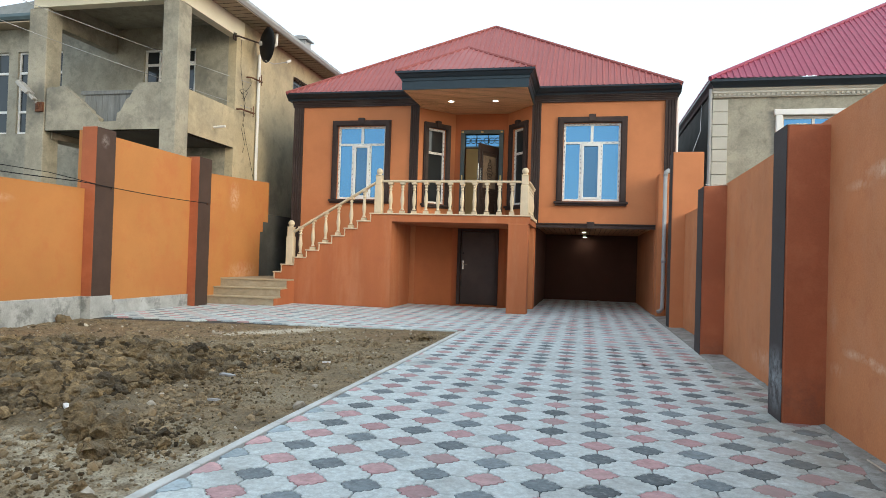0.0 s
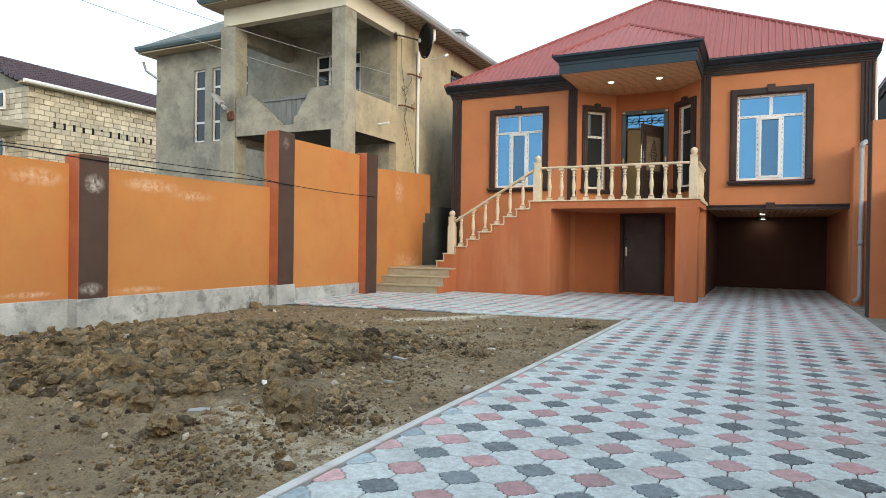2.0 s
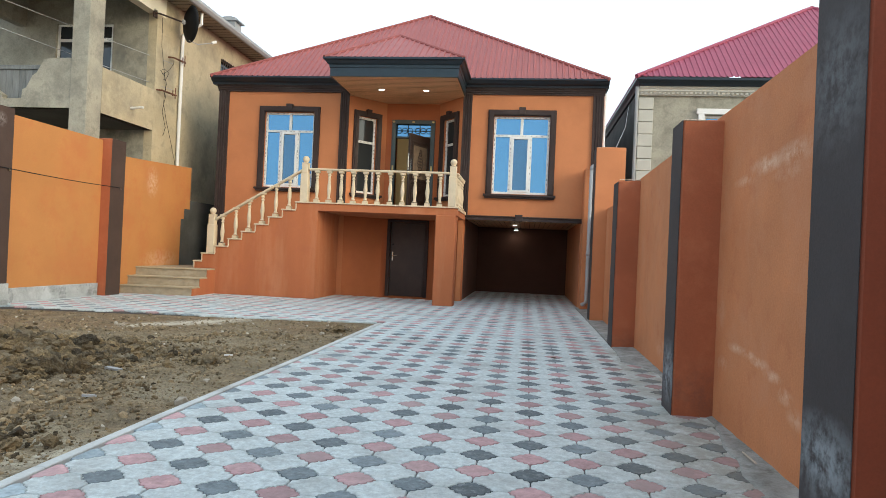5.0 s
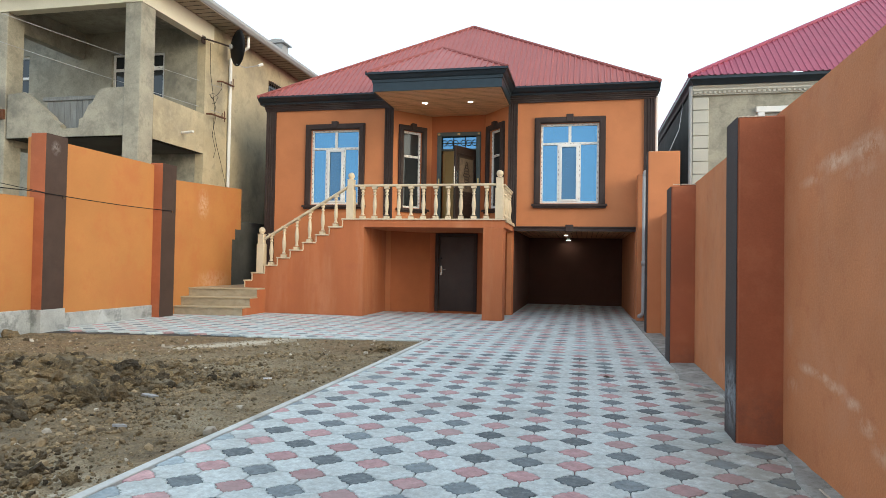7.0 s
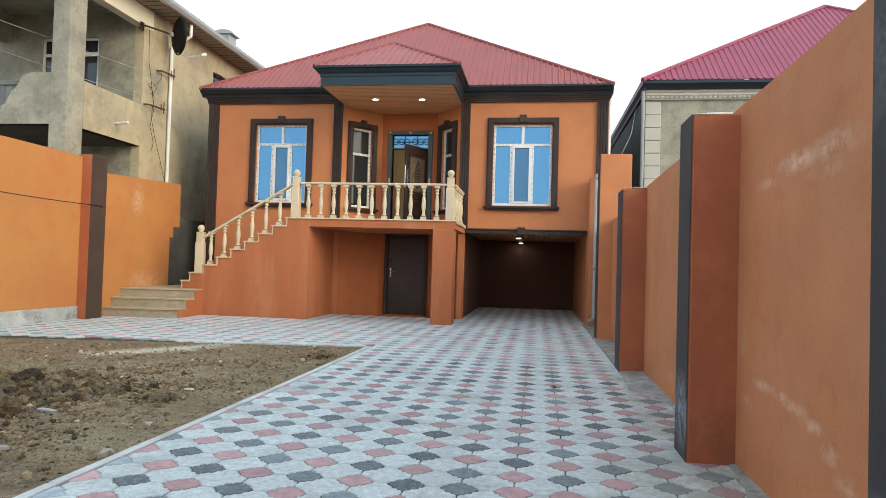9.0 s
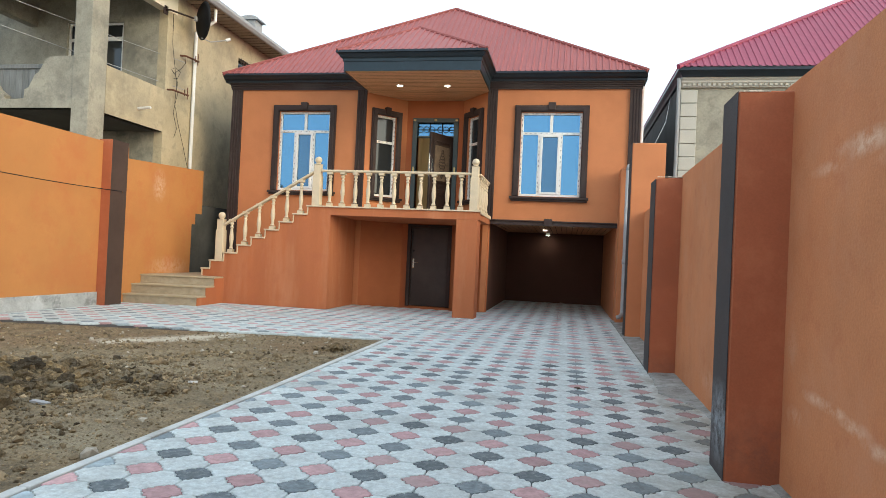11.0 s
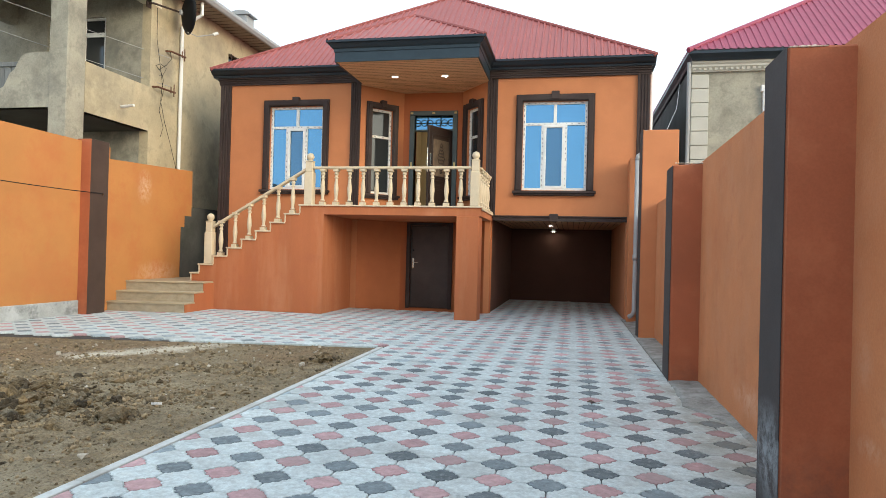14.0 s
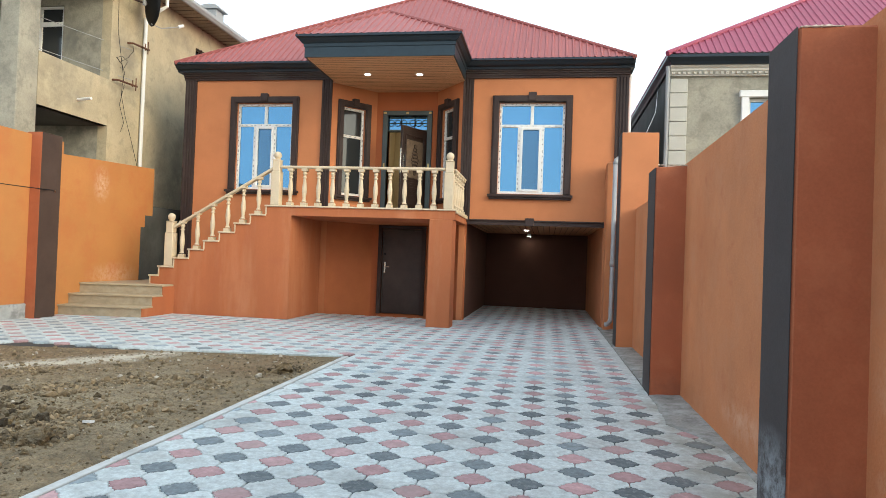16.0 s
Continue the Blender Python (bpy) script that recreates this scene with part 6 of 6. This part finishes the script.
LUMPS = [(-5.80, -12.10, 0.135), (-4.85, -12.80, 0.10), (-4.66, -12.72, 0.115), (-5.08, -13.62, 0.085), (-8.15, -11.25, 0.12), (-5.15, -12.45, 0.10), (-5.90, -11.2, 0.12), (-5.62, -11.25, 0.11),
         (-7.10, -11.7, 0.14), (-5.68, -13.0, 0.07), (-5.60, -13.35, 0.09), (-4.42, -13.15, 0.07), (-7.70, -9.5, 0.12), (-4.48, -9.95, 0.09), (-3.95, -6.95, 0.09), (-6.45, -11.9, 0.11), (-6.2, -12.7, 0.10)]
LUMPS += [(*by_heap(), rc.uniform(0.07, 0.12)) for _ in range(16)]
for k, (x, y, r) in enumerate(LUMPS):
    z = dirt_height(x, y)
    t = thing("clay_lump", "large broken lump of dug brown clay", "clod", "clay lumps", (x, y, z))
    bm = bmesh.new()
    clod(bm, 0, 0, r * 0.35, r, 40 + k, 0.75, 3)
    for v in bm.verts:
        v.co += Vector(noise.noise_vector(v.co * 16)) * 0.035 + Vector(noise.noise_vector(v.co * 40)) * 0.012
    part("lump", bm, CLOD, t)
for k, (x, y, w, l, c_) in enumerate(((-5.6, -11.9, 0.07, 0.13, 0), (-5.35, -12.35, 0.16, 0.05, 1), (-6.2, -13.2, 0.05, 0.22, 1), (-5.0, -10.7, 0.06, 0.13, 0), (-5.3, -13.1, 0.09, 0.16, 0),
                                       (-4.6, -11.6, 0.13, 0.09, 0), (-6.6, -12.1, 0.13, 0.10, 2), (-6.9, -13.5, 0.04, 0.15, 1), (-7.6, -11.9, 0.14, 0.12, 2), (-4.5, -9.4, 0.05, 0.08, 1))):
    w, l = w * 0.62, l * 0.62
    t = thing("tile_shard", "flat pale shard of broken tile on the dirt", "debris", "shards", (x, y, dirt_height(x, y) + 0.012), rc.uniform(0, 180))
    bm = extrude_poly(bmesh.new(), [(-l, -w * 0.5), (l * 0.8, -w * 0.6), (l, w * 0.3), (0.1 * l, w * 0.6), (-l * 0.7, w * 0.4)], "z", 0, 0.018)
    bmesh.ops.rotate(bm, cent=(0, 0, 0), matrix=Euler((0.15, 0.1, 0)).to_matrix(), verts=bm.verts[:])
    part("shard", bm, (PIPE, PVC, RUBBLE)[c_], t)
# ---- bare shrub beyond the wall ----
for n, (sx, sy) in enumerate(((-11.9, -7.5), (-12.1, -6.3), (-12.3, -9.0))):
    t = thing("bare_shrub", "leafless thin-branched shrub showing over the orange wall", "shrub", "bare shrubs", (sx, sy, -0.1))
    bm = bmesh.new()
    rt = random.Random(300 + n)

    def grow(p, d, ln, r, depth):
        q = p + d * ln
        mid = p.lerp(q, 0.5) + Vector((rt.uniform(-1, 1), rt.uniform(-1, 1), 0)) * ln * 0.06
        tube(bm, [p, mid, q], r, 4)
        if depth:
            for _ in range(rt.choice((2, 3))):
                e = (d + Vector((rt.uniform(-0.8, 0.8), rt.uniform(-0.8, 0.8), rt.uniform(-0.15, 0.5)))).normalized()
                grow(q, e, ln * rt.uniform(0.6, 0.85), r * 0.6, depth - 1)
    for _ in range(5):
        grow(Vector((0, 0, 0)), Vector((rt.uniform(-0.3, 0.3), rt.uniform(-0.3, 0.3), 1)).normalized(), 0.95, 0.014, 3)
    part("branch_work", bm, TWIG, t)

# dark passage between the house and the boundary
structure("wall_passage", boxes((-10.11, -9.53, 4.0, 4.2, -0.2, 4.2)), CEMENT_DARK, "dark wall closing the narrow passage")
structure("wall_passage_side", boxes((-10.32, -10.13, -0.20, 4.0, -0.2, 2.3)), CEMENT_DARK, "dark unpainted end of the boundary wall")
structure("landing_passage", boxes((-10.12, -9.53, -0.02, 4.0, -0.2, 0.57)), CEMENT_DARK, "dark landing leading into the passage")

# street side behind the camera
structure("wall_street", boxes((-10.12, -3.7, -22.2, -22.0, -0.3, 2.6), (0.0, 0.3, -22.2, -22.0, -0.3, 2.6)), ORANGE_WALL_WARM, "orange rendered street wall")
structure("gate", bevelled(boxes((-3.7, 0.0, -22.15, -22.08, 0.0, 2.5)), 0.01), DARK_METAL, "dark steel street gate")

# small litter on the paving
t = thing("dry_leaf", "curled dry brown leaf lying on the paving", "leaf", at=(-0.88, -8.35, rise(-8.35) + 0.003))
bm = bmesh.new()
vs = []
for k in range(7):
    a = k / 6
    w = 0.028 * math.sin(math.pi * min(0.95, a + 0.05))
    vs.append((bm.verts.new((a * 0.11, -w, 0.012 * math.sin(a * 4))), bm.verts.new((a * 0.11, 0, 0.001)), bm.verts.new((a * 0.11, w, 0.016 * math.sin(a * 4 + 0.6)))))
for p_, q_ in zip(vs, vs[1:]):
    bm.faces.new((p_[0], q_[0], q_[1], p_[1]))
    bm.faces.new((p_[1], q_[1], q_[2], p_[2]))
part("leaf_blade", bm, TWIG, t)
t = thing("wood_sliver", "pale wood sliver on the paving beside the wall", "debris", at=(0.205, -12.03, rise(-12.03) + 0.03), rz=92)
part("sliver", bevelled(boxes((-0.115, 0.115, -0.006, 0.006, 0, 0.008)), 0.002), RUBBLE, t)
t = thing("rubble_line", "small line of rubble at the garage back wall", "rubble", at=(0, 0, 0))
bm = bmesh.new()
for k in range(16):
    r = rc.uniform(0.012, 0.035)
    clod(bm, rc.uniform(-2.8, -0.2), 5.12 - abs(rc.gauss(0, 0.12)), r * 0.4, r, 400 + k)
tagged(part("rubble", bm, RUBBLE, t, "loose mortar rubble"), kind="stuff")

# ---- paving blocks ----
QUARTER = [(0.120, 0.0), (0.103, 0.008), (0.101, 0.027), (0.088, 0.036), (0.075, 0.037), (0.078, 0.055), (0.068, 0.068), (0.055, 0.078), (0.037, 0.075), (0.036, 0.088), (0.027, 0.101), (0.008, 0.103), (0.0, 0.120)]


def accent_outline(gap=0.0):
    k = 1 - gap / 0.1
    pts = []
    for q in range(4):
        c, s = (1, 0, -1, 0)[q], (0, 1, 0, -1)[q]
        for x, y in QUARTER[:-1]:
            pts.append(((x * c - y * s) * k, (x * s + y * c) * k * SY))
    return pts


def field_outline(gap=0.0034):
    """The big grey block between four small ones, round its own middle."""
    pts, h = [], PITCH / 2 - gap
    for q in range(4):
        c, s = (1, 0, -1, 0)[q], (0, 1, 0, -1)[q]
        # the corner at (h, h), cut by the small block; walked from its lower to its upper side
        for x, y in reversed(QUARTER):
            px, py = PITCH / 2 - x * 1.065, PITCH / 2 - y * 1.065
            px, py = min(px, h), min(py, h)
            # mirrored so that the walk goes round anticlockwise
            pts.append((px * c - py * s, (px * s + py * c) * SY))
    return pts


def block_mesh(outline, mat, z=0.0, bevel=0.0035):
    bm = bmesh.new()
    add_block(bm, outline, 0, 0, z, bevel)
    me = bpy.data.meshes.new("paver")
    bm.to_mesh(me)
    bm.free()
    me.materials.append(mat)
    return me


def add_block(bm, outline, x, y, z, bevel=0.0035):
    k = 1 - bevel / 0.12
    mx = sum(p[0] for p in outline) / len(outline)
    my = sum(p[1] for p in outline) / len(outline)
    top = [bm.verts.new((x + mx + (px - mx) * k, y + my + (py - my) * k, z)) for px, py in outline]
    rim = [bm.verts.new((x + px, y + py, z - 0.005)) for px, py in outline]
    low = [bm.verts.new((x + px, y + py, z - 0.024)) for px, py in outline]
    bm.faces.new(top)
    n = len(outline)
    for i in range(n):
        j = (i + 1) % n
        bm.faces.new((rim[i], rim[j], top[j], top[i]))
        bm.faces.new((low[i], low[j], rim[j], rim[i]))


def clipped(pts, tests):
    """The outline cut by half planes a*x + b*y <= c."""
    for a, b, c in tests:
        out = []
        for i, p in enumerate(pts):
            q = pts[(i + 1) % len(pts)]
            dp, dq = a * p[0] + b * p[1] - c, a * q[0] + b * q[1] - c
            if dp <= 0:
                out.append(p)
            if dp * dq < 0:
                t = dp / (dp - dq)
                out.append((p[0] + (q[0] - p[0]) * t, p[1] + (q[1] - p[1]) * t))
        pts = out
        if len(pts) < 3:
            return []
    return pts


ACC, FLD = accent_outline(), field_outline()
if sum(FLD[i][0] * FLD[(i + 1) % len(FLD)][1] - FLD[(i + 1) % len(FLD)][0] * FLD[i][1] for i in range(len(FLD))) < 0:
    FLD = FLD[::-1]
paving = thing("pavement", "patterned paving of grey blocks with small charcoal and pink ones", "paving")
paving["kind"] = "structure"
del paving["category"]
ME_G, ME_D, ME_R = block_mesh(FLD, GREY_PAVER), block_mesh(ACC, DARK_PAVER), block_mesh(ACC, RED_PAVER)
far_g, far_d, far_r = bmesh.new(), bmesh.new(), bmesh.new()
rp = random.Random(11)


def put(outline, x, y, near_mesh, far, name):
    z = rise(y) + rp.uniform(-0.0012, 0.0012)
    r = PITCH * 0.72
    tests = []
    # the right edge runs along the concrete strip, then the wall
    right = 0.06 if y > -0.1 else (0.0 if y > -7.9 else (0.27 if -11.2 < y <= -7.9 else (0.22 if y > -12.8 else 0.29)))
    if x + r > right:
        tests.append((1, 0, right))
    if y < yard_y1(max(x, WALL_L)) + r and x < -3.50 + r:
        if y > -6.3 and x < -3.63 and y < yard_y1(x) + 0.11 and far is not far_g:
            far, near_mesh, name = far_g, ME_G, "grey_block"
        if y > -6.3 and x < -3.63:
            tests.append((0.163, -1, 5.80 - 0.163 * 3.62))
        else:
            tests.append((-1, 0.0225, 3.40) if y > -12.4 else (-1, 0, 3.679))
    if x < WALL_L + 0.2 + r:
        tests.append((-1, 0, -WALL_L))
    if y > -0.1 and x < -2.86 + r:
        tests.append((-1, 0, 2.86))
    world = [(px + x, py + y) for px, py in outline]
    if tests:
        world = clipped(world, tests)
        if len(world) < 3:
            return
        area = abs(sum(world[i][0] * world[(i + 1) % len(world)][1] - world[(i + 1) % len(world)][0] * world[i][1] for i in range(len(world)))) / 2
        if area < 0.002:
            return
        whole = [(px - x, py - y) for px, py in world]
        if len(world) == len(outline) and all(abs(p[0] - q[0]) + abs(p[1] - q[1]) < 1e-9 for p, q in zip(whole, outline)):
            tests = []
        else:
            add_block(far, whole, x, y, z)
            return
    count[name] = count.get(name, 0)
    if -14.1 < y < -6.9 and count[name] < 300 and x > -3.6:
        ob = new(name, near_mesh)
        ob.parent = paving
        ob.location = (x, y, z)
        ob.rotation_euler = (0.0063 * (-9.5 < y < -6.0) + rp.uniform(-0.004, 0.004), rp.uniform(-0.004, 0.004), 0)
        count[name] += 1
    else:
        add_block(far, outline, x, y, z)


count = {}
for j in range(-43, 51):
    y = Y0 + PITCH_Y * j
    for i in range(-32, 2):
        x = X0 + PITCH * i
        for dx, dy, kind in ((0, 0, "a"), (PITCH / 2, PITCH_Y / 2, "f")):
            px, py = x + dx, y + dy
            if py < -21.9 or py > 5.1:
                continue
            if px < -3.70 and py < yard_y1(px) - 0.08:
                continue
            if py > -0.1 and (px < -2.95 or py < -0.1):
                if not (py < 0.6 and -5.9 < px < -3.2):
                    continue
            if py > FY + 0.1 and px < -6.2:
                continue
            if py > -2.6 and px < -8.75:
                continue
            if kind == "f":
                put(FLD, px, py, ME_G, far_g, "grey_block")
            else:
                dark = (i + j) % 2 == 1
                if i in (-4, -3) and j <= -8 or not -14 < j < 2 and rp.random() < 0.05:
                    dark = not dark
                if dark:
                    put(ACC, px, py, ME_D, far_d, "charcoal_block")
                else:
                    put(ACC, px, py, ME_R, far_r, "pink_block")
part("grey_blocks", far_g, GREY_PAVER, paving, "farther grey paving blocks", kind="stuff")
part("charcoal_blocks", far_d, DARK_PAVER, paving, "farther charcoal paving blocks", kind="stuff")
part("pink_blocks", far_r, RED_PAVER, paving, "farther pink paving blocks", kind="stuff")
